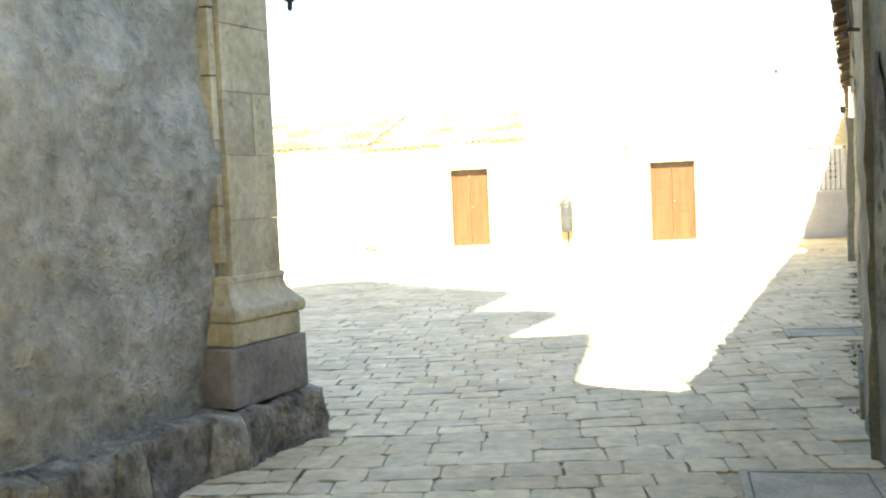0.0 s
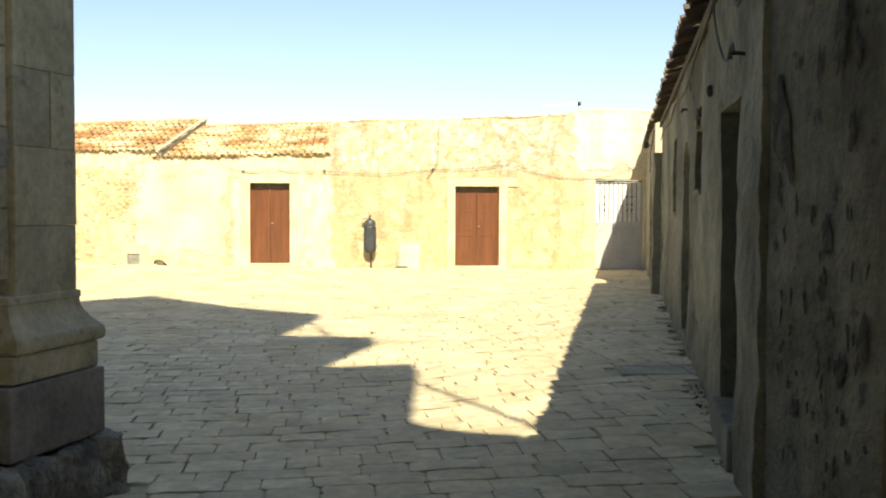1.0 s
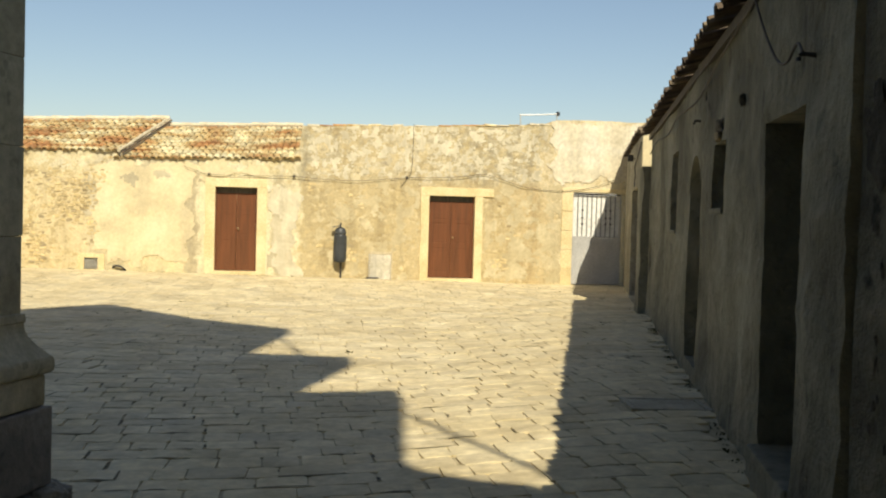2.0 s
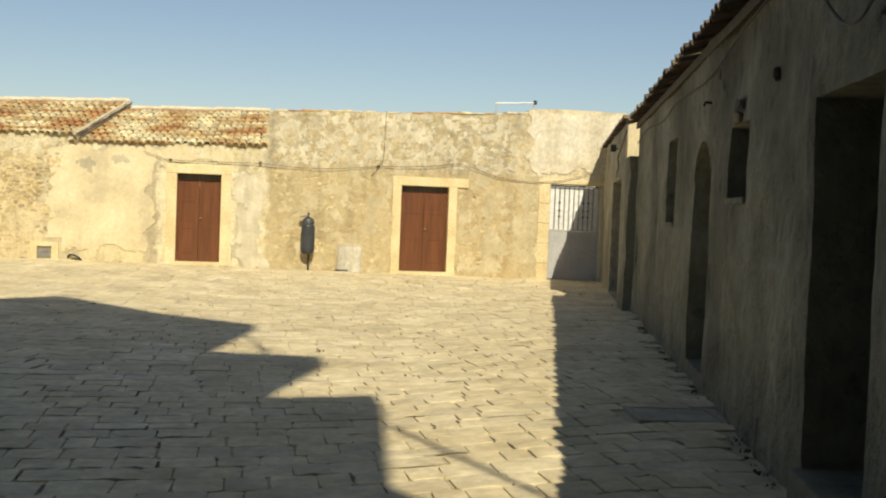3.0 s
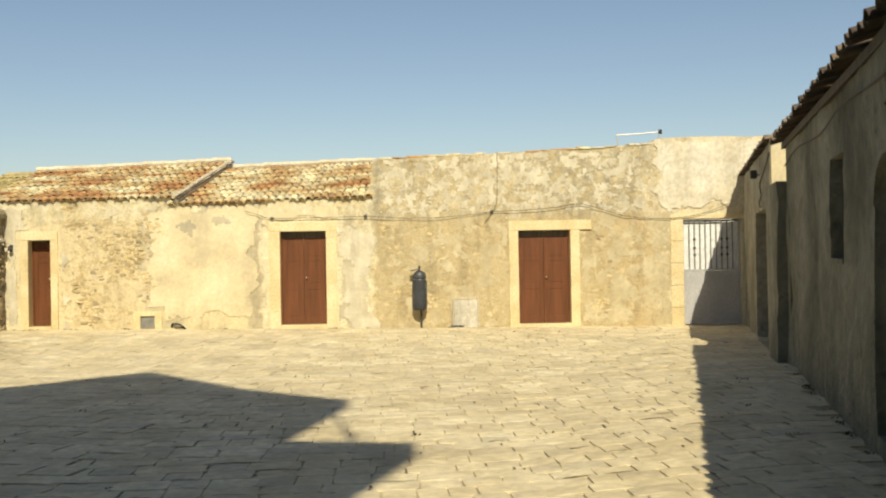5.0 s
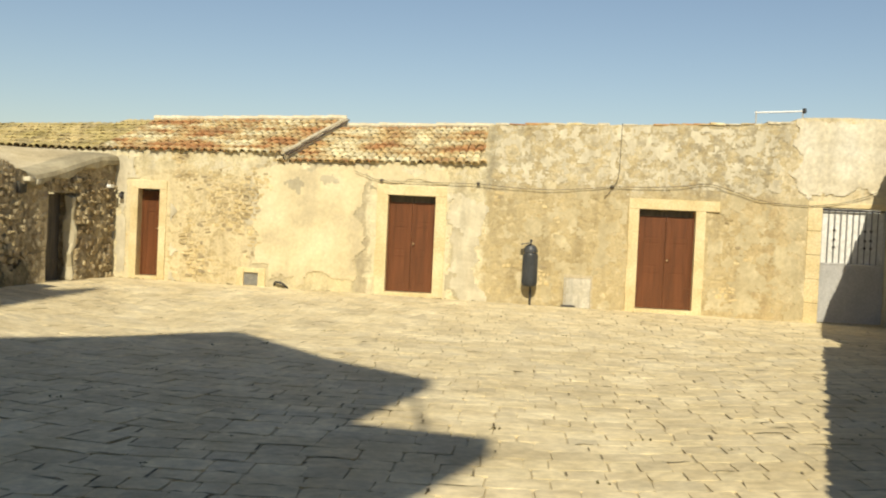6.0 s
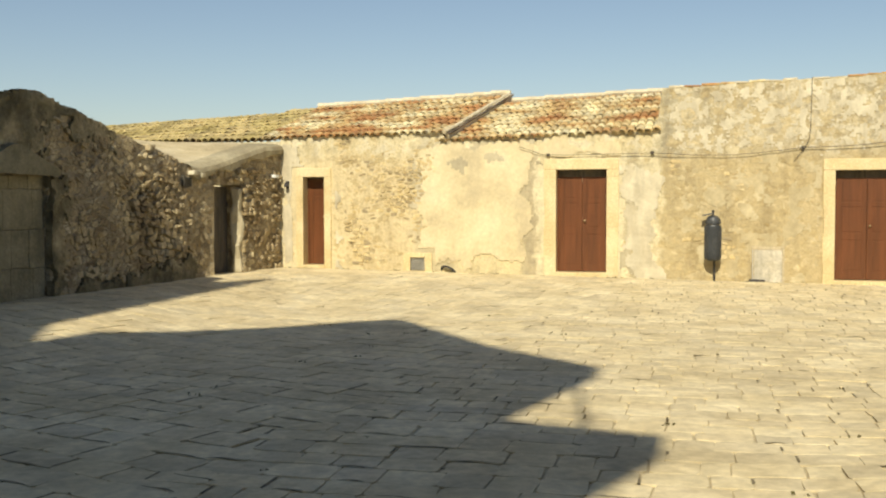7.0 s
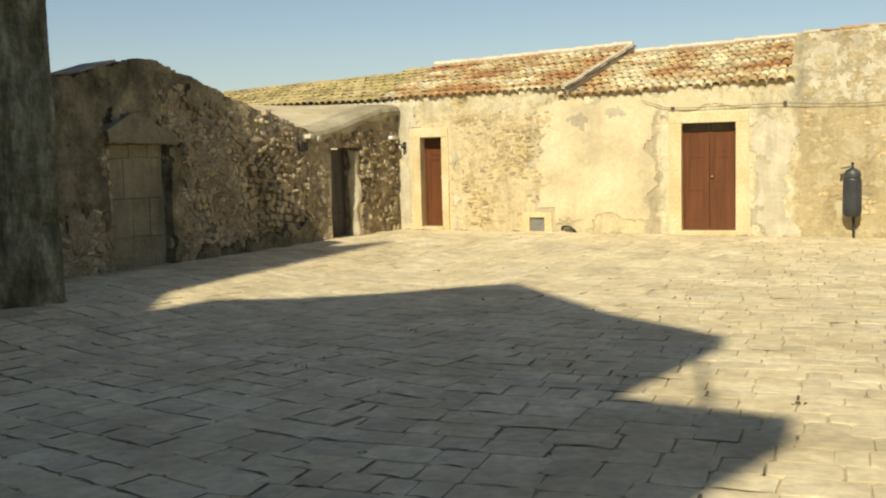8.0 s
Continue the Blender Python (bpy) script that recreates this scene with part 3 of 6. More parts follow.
# ---- the long front across the yard ----
front_top = lerp_profile([(0, 3.06), (3.7, 3.12), (3.72, 2.95), (8.15, 3.08), (8.16, 3.10), (8.2, 3.90), (9.7, 3.97), (11.0, 4.0), (13.7, 4.13), (14.6, 4.19), (14.65, 4.29), (15.6, 4.33), (17.2, 4.32)])
FX = -12.07
DOORS = {"A": (-11.54, -11.05, 0.27, 2.19), "B": (-5.98, -4.95, 0.20, 2.30), "C": (-0.60, 0.59, 0.12, 2.24), "G": (3.20, 4.56, -0.10, 2.44)}
front = wall("wall_front", (FX, 0), (1, 0), 17.2, front_top, [(round(a - FX - (0.09 if k != "G" else 0), 3), round(b - FX + (0.09 if k != "G" else 0), 3), c - 0.04, d + (0.09 if k != "G" else 0), 0) for k, (a, b, c, d) in DOORS.items()] + [(round(-9.10 - FX, 3), round(-8.78 - FX, 3), 0.18, 0.46, 0)], 0.55, FACADE, relief=0.035, step=0.11, rough_top=0.03)
tagged(front, "long low ochre front, plaster flaked off in patches over rubble", "wall", kind="structure")


def plaster_coat(name, regions, mat, thick=0.014, ragged=0.30, scale=2.2, cover=0.0, cell=0.035, seed=0.0):
    """What is left of a coat of plaster on the front: ragged sheets that stand proud of the masonry.
    regions: (x0, x1, z0, z1). cover above 0 breaks the coat up into scattered scraps."""
    V, F, idx = [], [], {}
    def inside(x, z):
        if z > front_top(x - FX) - 0.02 or z < ground_z(x, 0) - 0.02:
            return False
        for a, b, c, d in DOORS.values():
            if a - 0.26 < x < b + 0.26 and c - 0.3 < z < d + 0.24:
                return False
        if -9.30 < x < -8.56 and z < 0.68:
            return False
        p = Vector((x, seed, z))
        n1 = noise.fractal(p * scale, 0.9, 2.0, 5)
        for a, b, c, d in regions:
            e = min(x - a, b - x, z - c, d - z)
            if e > -ragged and e + n1 * ragged > 0:
                if cover and n1 + 0.5 * noise.noise(p * scale * 0.6 + Vector((9, 0, 0))) < cover:
                    continue
                return True
        return False
    xs0, xs1 = min(r[0] for r in regions) - ragged, max(r[1] for r in regions) + ragged
    nx, nz = int((xs1 - xs0) / cell), int(4.4 / cell)
    on = {(i, k) for i in range(nx) for k in range(nz) if inside(xs0 + (i + 0.5) * cell, (k + 0.5) * cell)}
    def vert(i, k, lift):
        key = (i, k, lift)
        if key not in idx:
            x, z = xs0 + i * cell, k * cell
            q = Vector((x, seed + 2, z))
            x += noise.noise(q * 14) * cell * 0.45
            z += noise.noise(q * 14 + Vector((5, 0, 0))) * cell * 0.45
            w = Vector((x - FX, 0, z))
            d = noise.fractal(w * 0.8, 1.0, 2.0, 4) * 0.035
            idx[key] = len(V)
            V.append((x, -d - (0.004 + thick if lift else -0.02), z))
        return idx[key]
    for i, k in on:
        F.append((vert(i, k, 1), vert(i + 1, k, 1), vert(i + 1, k + 1, 1), vert(i, k + 1, 1)))
        for (di, dk, a, b) in ((-1, 0, (i, k + 1), (i, k)), (1, 0, (i + 1, k), (i + 1, k + 1)), (0, -1, (i, k), (i + 1, k)), (0, 1, (i + 1, k + 1), (i, k + 1))):
            if (i + di, k + dk) not in on:
                F.append((vert(*b, 1), vert(*a, 1), vert(*a, 0), vert(*b, 0)))
    ob = new(name, mesh_of(name, V, F, mat))
    ob.parent = front
    return ob


plaster_coat("plaster_coat", [(-8.85, -6.55, 0.36, 2.75), (-6.2, -4.7, 2.55, 2.85)], PLASTER_CREAM, ragged=0.30, scale=1.5, seed=1.0)
plaster_coat("plaster_coat", [(-9.0, -8.0, 1.5, 2.5), (-8.9, -6.4, 2.5, 2.9), (-4.6, -4.35, 0.3, 2.3)], PLASTER_GREY, thick=0.007, ragged=0.3, scale=2.0, seed=2.0)
plaster_coat("plaster_patch", [(-8.26, -7.94, 2.28, 2.56), (-7.40, -7.05, 2.46, 2.66)], PLASTER_GREY, thick=0.018, ragged=0.14, scale=3.0, seed=8.0)
plaster_coat("plaster_coat", [(-4.45, -3.95, 0.2, 2.45), (-12.0, -11.75, 0.3, 2.8), (-11.0, -10.75, 0.3, 2.3)], PLASTER_LIME, ragged=0.30, scale=1.8, seed=3.0)
plaster_coat("plaster_coat", [(2.62, 4.9, 2.75, 4.25)], PLASTER_WHITE, thick=0.018, ragged=0.20, scale=2.2, seed=4.0)
plaster_coat("lime_scraps", [(-3.6, 2.4, 2.75, 3.95)], PLASTER_LIME, thick=0.004, ragged=0.25, scale=5.2, cover=0.10, seed=5.0)
plaster_coat("lime_scraps", [(-3.4, 2.8, 0.2, 2.55)], PLASTER_OCHRE, thick=0.003, ragged=0.25, scale=3.4, cover=0.22, seed=6.0)
plaster_coat("lime_scraps", [(1.3, 2.85, 0.2, 2.5)], PLASTER_OCHRE, thick=0.004, ragged=0.25, scale=3.9, cover=0.20, seed=7.0)


def front_stones(regions, seed, cover, size):
    """Rubble of the front that shows through worn plaster: flat stone faces a finger's width proud, in wavering courses."""
    rng = random.Random(seed)
    V, F = [], []
    for x0, x1, z0, z1 in regions:
        z = z0
        while z < z1:
            h = rng.uniform(0.05, 0.12) * size
            x = x0
            while x < x1:
                w = rng.uniform(0.07, 0.26) * size
                cx, cz = x + w / 2, z + h / 2 + 0.05 * noise.noise(Vector((x * 1.3, z, seed)))
                x += w + rng.uniform(0.0, 0.04)
                edge = min(cx - x0, x1 - cx, cz - z0, z1 - cz)
                if noise.fractal(Vector((cx * 1.1, cz * 1.5, seed * 3.1)), 0.9, 2.0, 3) + 0.25 * min(1, edge / 0.4) < 0.25 - cover + rng.uniform(-0.15, 0.15):
                    continue
                if any(a - 0.28 < cx < b + 0.28 and c - 0.3 < cz < d + 0.26 for a, b, c, d in DOORS.values()) or -9.4 < cx < -8.5 and cz < 0.75:
                    continue
                n, o = 8, len(V)
                hh, tip = h * rng.uniform(0.6, 1.3), rng.uniform(-0.25, 0.25)
                yf = -rng.uniform(-0.010, 0.007)
                rim = [(math.copysign(abs(math.cos(a)) ** 0.6, math.cos(a)) * rng.uniform(0.8, 1.1), math.copysign(abs(math.sin(a)) ** 0.6, math.sin(a)) * rng.uniform(0.75, 1.1)) for a in (2 * math.pi * k / n + 0.3 for k in range(n))]
                V += [(cx + u * w * 0.5, 0.05, cz + v * hh * 0.5 + u * w * 0.5 * tip) for u, v in rim]
                V += [(cx + u * w * 0.47, yf + rng.uniform(-0.004, 0.004), cz + v * hh * 0.44 + u * w * 0.47 * tip) for u, v in rim]
                F += [(o + k, o + (k + 1) % n, o + n + (k + 1) % n, o + n + k) for k in range(n)] + [tuple(o + n + k for k in range(n))]
            z += h
    ob = new("rubble_facing", mesh_of("rubble_facing", V, F, FACE_STONE))
    ob.parent = front
    ob["kind"] = "stuff"


front_stones([(-10.75, -8.55, 0.3, 2.9)], 3, 0.30, 0.8)
front_stones([(-11.9, -11.7, 0.35, 2.9), (-10.85, -8.6, 2.3, 2.95)], 7, 0.05, 0.8)
front_stones([(-3.7, -1.0, 0.25, 2.5), (0.95, 2.9, 0.25, 2.5)], 5, -0.10, 0.9)


def surround(name, x0, x1, z0, z1, side, head, extra=0.0):
    """Stone door surround: jamb blocks, a lintel and a sill."""
    t = tagged(new(name), "honey-coloured stone surround of a doorway", "door frame", "door surrounds")
    t["kind"] = "structure"
    rng = random.Random(name)
    for sx, out in ((x0 - side, x0), (x1, x1 + side)):
        z = ground_z(sx, 0) - 0.05
        while z < z1 - 0.01:
            h = min(rng.uniform(0.42, 0.62), z1 - z)
            if z1 - z - h < 0.15:
                h = z1 - z
            w = rng.uniform(-0.012, 0.012)
            boxpart("jamb_stone", sx + (w if sx < x0 else 0), out + (w if sx >= x1 else 0), -0.035 - rng.uniform(0, 0.008), 0.34, z + 0.0005, z + h - 0.0005, SURROUND, t, 0.002)
            z += h
    boxpart("lintel", x0 - side - 0.01, x1 + side + extra, -0.045, 0.34, z1, z1 + head, SURROUND, t, 0.012)
    boxpart("sill", x0 - 0.02, x1 + 0.02, -0.07, 0.33, ground_z(x0, 0) - 0.06, z0 - 0.003, SURROUND, t, 0.012)
    return t


surround("door_surround", -11.54, -11.05, 0.27, 2.19, 0.16, 0.19)
surround("door_surround", -5.98, -4.95, 0.20, 2.30, 0.24, 0.21)
surround("door_surround", -0.60, 0.59, 0.12, 2.24, 0.21, 0.22, 0.28)


def panel_door(x0, x1, z0, z1, y, leaves, label, knob_side=0):
    """A painted wooden door with framed panels and a brass knob."""
    d = thing("door", label, "door", "doors in the front", at=(x0, y, z0))
    w, h = x1 - x0, z1 - z0
    boxpart("door_frame", 0.0, 0.035, -0.01, 0.06, 0, h, WOOD, d, 0.004)
    boxpart("door_frame", w - 0.035, w, -0.01, 0.06, 0, h, WOOD, d, 0.004)
    # Dark strip added as the lintel's shadow, taller on the double doors.
    boxpart("lintel_shade_board", 0.035, w - 0.035, -0.012, 0.06, h - (0.15 if leaves > 1 else 0.05), h, OLD_WOOD, d, 0.004, "dark board standing in for the lintel's shadow")
    lw = (w - 0.07) / leaves
    for i in range(leaves):
        a = 0.035 + i * lw + 0.003
        b = a + lw - 0.006
        bm = box(bmesh.new(), a, b, 0.012, 0.055, 0.008, h - 0.045, 0.003)
        st = 0.085
        for (p, q, r, s) in ((a, a + st, 0.008, h - 0.045), (b - st, b, 0.008, h - 0.045), (a + st, b - st, 0.008, 0.16), (a + st, b - st, h - 0.045 - 0.10, h - 0.045), (a + st, b - st, 0.78, 0.90), (a + st, b - st, 1.42, 1.50)):
            box(bm, p, q, 0.004, 0.0125, r, s, 0.003)
        for (r, s) in ((0.20, 0.74), (0.94, 1.38), (1.54, h - 0.19)):
            if b - a - 2 * st > 0.12 and s - r > 0.1:
                box(bm, a + st + 0.035, b - st - 0.035, 0.007, 0.0125, r, s, 0.004)
        leaf = part("leaf", bm, WOOD, d)
        if i == leaves - 1:
            kx = a + 0.05 if leaves > 1 else (b - 0.06)
            kb = lathe(bmesh.new(), [(0.010, 0), (0.010, 0.025), (0.020, 0.034), (0.023, 0.046), (0.015, 0.058), (0.0, 0.062)], 12)
            bmesh.ops.rotate(kb, verts=kb.verts, matrix=Matrix.Rotation(math.pi / 2, 3, "X"))
            bmesh.ops.translate(kb, verts=kb.verts, vec=(kx, 0.004, 1.05))
            smooth(part("knob", kb, BRASS, leaf, "dull brass door knob"))
    return d


panel_door(-11.54, -11.05, 0.27, 2.19, 0.24, 1, "narrow red-brown wooden door, closed, deep in its stone reveal")
panel_door(-5.98, -4.95, 0.20, 2.30, 0.16, 2, "closed red-brown double door of stained wood, brass knob")
panel_door(-0.60, 0.59, 0.12, 2.24, 0.14, 2, "wide closed red-brown double door of stained wood, brass knob")


# ---- gate in the corner ----
def build_gate():
    g = thing("metal_gate", "grey metal gate, sheet panel below and upright bars above", "gate", at=(3.2, 0.10, 0.0))
    W, H = 1.34, 2.42
    for x in (0.0, W - 0.04):
        boxpart("stile", x, x + 0.04, -0.02, 0.02, 0.03, H, GREY_PAINT, g, 0.004)
    for z in (0.03, 1.25, H - 0.04):
        boxpart("rail", 0.04, W - 0.04, -0.018, 0.018, z, z + 0.04, GREY_PAINT if z < 2 else IRON, g, 0.004)
    for i in range(2):
        boxpart("sheet_panel", 0.042 + i * 0.63, 0.042 + i * 0.63 + 0.625, -0.006, 0.006, 0.072, 1.248, GREY_PAINT, g, 0.003)
    for i in range(9):
        x = 0.04 + (i + 1) * (W - 0.08) / 10
        bar = part("bar", tube(bmesh.new(), [(x, 0, 1.29), (x, 0, H - 0.04)], 0.014, 8), BAR_PAINT, g)
        if i in (1, 6, 7):
            for z in (1.62, 1.78, 1.98):
                k = bmesh.new()
                bmesh.ops.create_icosphere(k, subdivisions=1, radius=0.034)
                bmesh.ops.translate(k, verts=k.verts, vec=(x, 0, z))
                part("collar", k, IRON, bar, "dark forged collar")
    boxpart("meeting_strip", W / 2 - 0.03, W / 2 + 0.03, -0.012, -0.0065, 0.072, 1.248, GREY_PAINT, g, 0.003)
    boxpart("screen_sheet", 0.042, W - 0.042, 0.030, 0.036, 1.27, H - 0.05, WHITEWASH, g, 0.002, "white sheet fixed behind the bars")
    boxpart("lock_box", 0.56, 0.66, -0.03, 0.02, 1.05, 1.2, GREY_PAINT, g, 0.004)
    return g


build_gate()
post = tagged(new("gate_jamb"), "cream plastered jamb beside the metal gate", "jamb", kind="structure")
for k in range(5):
    boxpart("jamb_stone", 2.90, 3.20, -0.03, 0.22, -0.08 + k * 0.505, -0.08 + (k + 1) * 0.505 - 0.006, SURROUND, post, 0.015)
boxpart("lintel", 2.90, 4.75, -0.02, 0.22, 2.447, 2.55, SURROUND, post, 0.012)
back_lane = wall("wall_lane", (1.0, 9.0), (1, 0), 9.0, lambda s: 3.6, [], 0.4, WHITEWASH, 0.02, 0.5)
tagged(back_lane, "whitewashed wall of the lane seen through the gate bars", "wall", kind="structure")

# ---- tiled roofs of the front ----
def tile_mesh(name, mat, L=0.40, r0=0.088, r1=0.070, n=7, th=0.014):
    """One curved clay tile, lying along +y, wide end at the foot."""
    vs, fs = [], []
    for (y, r) in ((0, r0), (L, r1)):
        for rr in (r, r - th):
            for k in range(n):
                a = math.pi * k / (n - 1)
                vs.append((rr * math.cos(a), y, rr * math.sin(a) * 0.82))
    o0, i0, o1, i1 = 0, n, 2 * n, 3 * n
    for k in range(n - 1):
        fs += [(o0 + k, o0 + k + 1, o1 + k + 1, o1 + k), (i0 + k + 1, i0 + k, i1 + k, i1 + k + 1), (o0 + k + 1, o0 + k, i0 + k, i0 + k + 1), (o1 + k, o1 + k + 1, i1 + k + 1, i1 + k)]
    return mesh_of(name, vs, fs, mat)


def tiled_roof(name, e0, e1, r0, r1, mat, label, joined=False, pitch=0.165, course=0.32, first_only=0, uneven=1.0):
    """Curved tiles in columns between the eave e0-e1 and the ridge r0-r1."""
    e0, e1, r0, r1 = map(Vector, (e0, e1, r0, r1))
    roof = tagged(new(name), label, "roof", kind="structure")
    rng = random.Random(name)
    cols = int((e1 - e0).length / pitch)
    bm = bmesh.new()
    n = 1 + cols * 4
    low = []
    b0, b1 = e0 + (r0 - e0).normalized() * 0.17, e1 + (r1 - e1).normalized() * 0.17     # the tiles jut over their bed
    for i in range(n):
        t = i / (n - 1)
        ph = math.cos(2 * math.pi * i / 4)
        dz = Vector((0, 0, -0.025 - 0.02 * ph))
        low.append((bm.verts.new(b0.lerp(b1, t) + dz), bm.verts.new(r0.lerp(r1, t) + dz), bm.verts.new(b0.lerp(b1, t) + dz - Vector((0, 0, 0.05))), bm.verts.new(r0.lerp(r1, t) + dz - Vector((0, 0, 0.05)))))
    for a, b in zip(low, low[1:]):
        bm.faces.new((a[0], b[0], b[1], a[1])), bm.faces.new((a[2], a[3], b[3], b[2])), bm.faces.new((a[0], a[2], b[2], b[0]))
    # The bed's dark colour carries the shade of the hollows under the tiles.
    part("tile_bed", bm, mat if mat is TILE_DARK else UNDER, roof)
    me = tile_mesh("tile", mat)
    V, F = [], []
    src = [v.co.copy() for v in me.vertices]
    srcf = [tuple(p.vertices) for p in me.polygons]
    for c in range(cols):
        t = (c + 0.5) / cols
        a, b = e0.lerp(e1, t), r0.lerp(r1, t)
        d = (b - a)
        rows = int(d.length / course)
        if first_only:
            rows = min(rows, first_only)
        d.normalize()
        side = (e1 - e0).normalized()
        up = side.cross(d).normalized()
        for k in range(rows):
            p = a + d * (k * course - 0.06 + rng.uniform(-0.025, 0.025) * uneven) + up * (0.012 + rng.uniform(-0.006, 0.012) * uneven) + side * rng.uniform(-0.012, 0.012) * uneven
            tw = rng.uniform(-0.05, 0.05)
            xd = (side * math.cos(tw) + d * math.sin(tw)).normalized()
            yd = (d - up * 0.045).normalized()
            zd = xd.cross(yd).normalized()
            M = Matrix.Translation(p) @ Matrix((xd, yd, zd)).transposed().to_4x4()
            if joined:
                o = len(V)
                V += [M @ v for v in src]
                F += [tuple(q + o for q in f) for f in srcf]
            else:
                ob = new("tile", me)
                ob.parent = roof
                ob.matrix_basis = M
    if joined:
        ob = new("roof_tiles", mesh_of("roof_tiles", V, F, mat))
        ob.parent = roof
        ob["kind"] = "stuff"
    return roof


tiled_roof("roof_tiled_west", (-12.45, -0.03, 3.03), (-8.30, -0.03, 3.09), (-12.2, 2.85, 3.98), (-7.50, 2.85, 4.17), TILE, "sunlit terracotta tile roof with pale worn tiles")
tiled_roof("roof_tiled_middle", (-8.42, -0.03, 2.91), (-3.88, -0.03, 3.05), (-7.62, 2.85, 3.99), (-3.86, 2.85, 4.12), TILE, "sunlit terracotta tile roof with pale worn tiles")
tiled_roof("roof_tiled_mossy", (-18.5, 0.3, 3.02), (-12.5, 0.1, 3.02), (-18.0, 2.85, 3.62), (-12.22, 2.85, 3.94), TILE_MOSS, "old tile roof overgrown with yellow lichen", joined=True)


def ridge_line(name, pts, r, mat, label):
    """A lumpy mortar ridge with half-round caps."""
    ob = tagged(new(name), label, "ridge", kind="structure")
    P = [Vector(p) for p in pts]
    for a, b in zip(P, P[1:]):
        L = (b - a).length
        k = max(1, int(L / 0.42))
        for i in range(k):
            p, q = a.lerp(b, i / k), a.lerp(b, (i + 1.04) / k)
            j = random.uniform(-0.012, 0.012)
            part("ridge_cap", tube(bmesh.new(), [p + Vector((0, 0, j)), q + Vector((0, 0, j - 0.012))], [r, r * 0.88], 8), mat, ob)
    return ob


ridge_line("ridge_west", [(-12.3, 2.85, 4.0), (-7.5, 2.85, 4.2)], 0.075, MORTAR, "pale mortared ridge of the tile roof")
ridge_line("ridge_middle", [(-7.6, 2.85, 4.02), (-3.86, 2.85, 4.15)], 0.07, MORTAR, "pale mortared ridge of the tile roof")
ridge_line("verge_west", [(-8.30, -0.22, 3.09), (-7.50, 2.85, 4.20)], 0.045, MORTAR, "pale mortared verge tiles at the step between two roofs")
# Solid dark strip that draws the shaded gap beside the verge.
ridge_line("verge_foot", [(-8.21, -0.20, 3.06), (-7.43, 2.85, 4.15)], 0.028, TILE_DARK, "dark strip standing for the shaded gap under the verge tiles")
verge_wall = part("verge_wall", box(bmesh.new(), -0.05, 0.05, 0, 3.2, -0.35, 0.02), MORTAR)
verge_wall.matrix_basis = Matrix.Translation((-8.26, -0.1, 3.06)) @ Matrix.Rotation(-0.257, 4, "Z") @ Matrix.Rotation(0.345, 4, "X")
tagged(verge_wall, "mortared verge between the two tile roofs", "verge", kind="structure")
coping = tagged(new("coping"), "row of worn terracotta coping tiles along the wall head", "coping", kind="structure")
rngc = random.Random(5)
x = -3.75
while x < 2.4:
    w = rngc.uniform(0.24, 0.36)
    z = front_top(x - FX)
    if rngc.random() < 0.93:
        ob = boxpart("coping_tile", x, x + w - 0.008, -0.015, 0.5, z - 0.01, z + rngc.uniform(0.018, 0.04), TILE if rngc.random() < 0.75 else MORTAR, coping, 0.008, jit=0.012)
    x += w
flat = part("flat_roof", box(bmesh.new(), -3.8, 5.2, 0.5, 5.0, 3.6, 3.8), CEMENT)
tagged(flat, "flat cement roof behind the wall head", "roof", kind="structure")
back = wall("wall_back", (2.6, 5.6), (-1, 0), 21.4, lambda s: 3.3, [], 0.4, FACADE, 0.02, 0.6)
tagged(back, "plain rear wall of the low buildings", "wall", kind="structure")

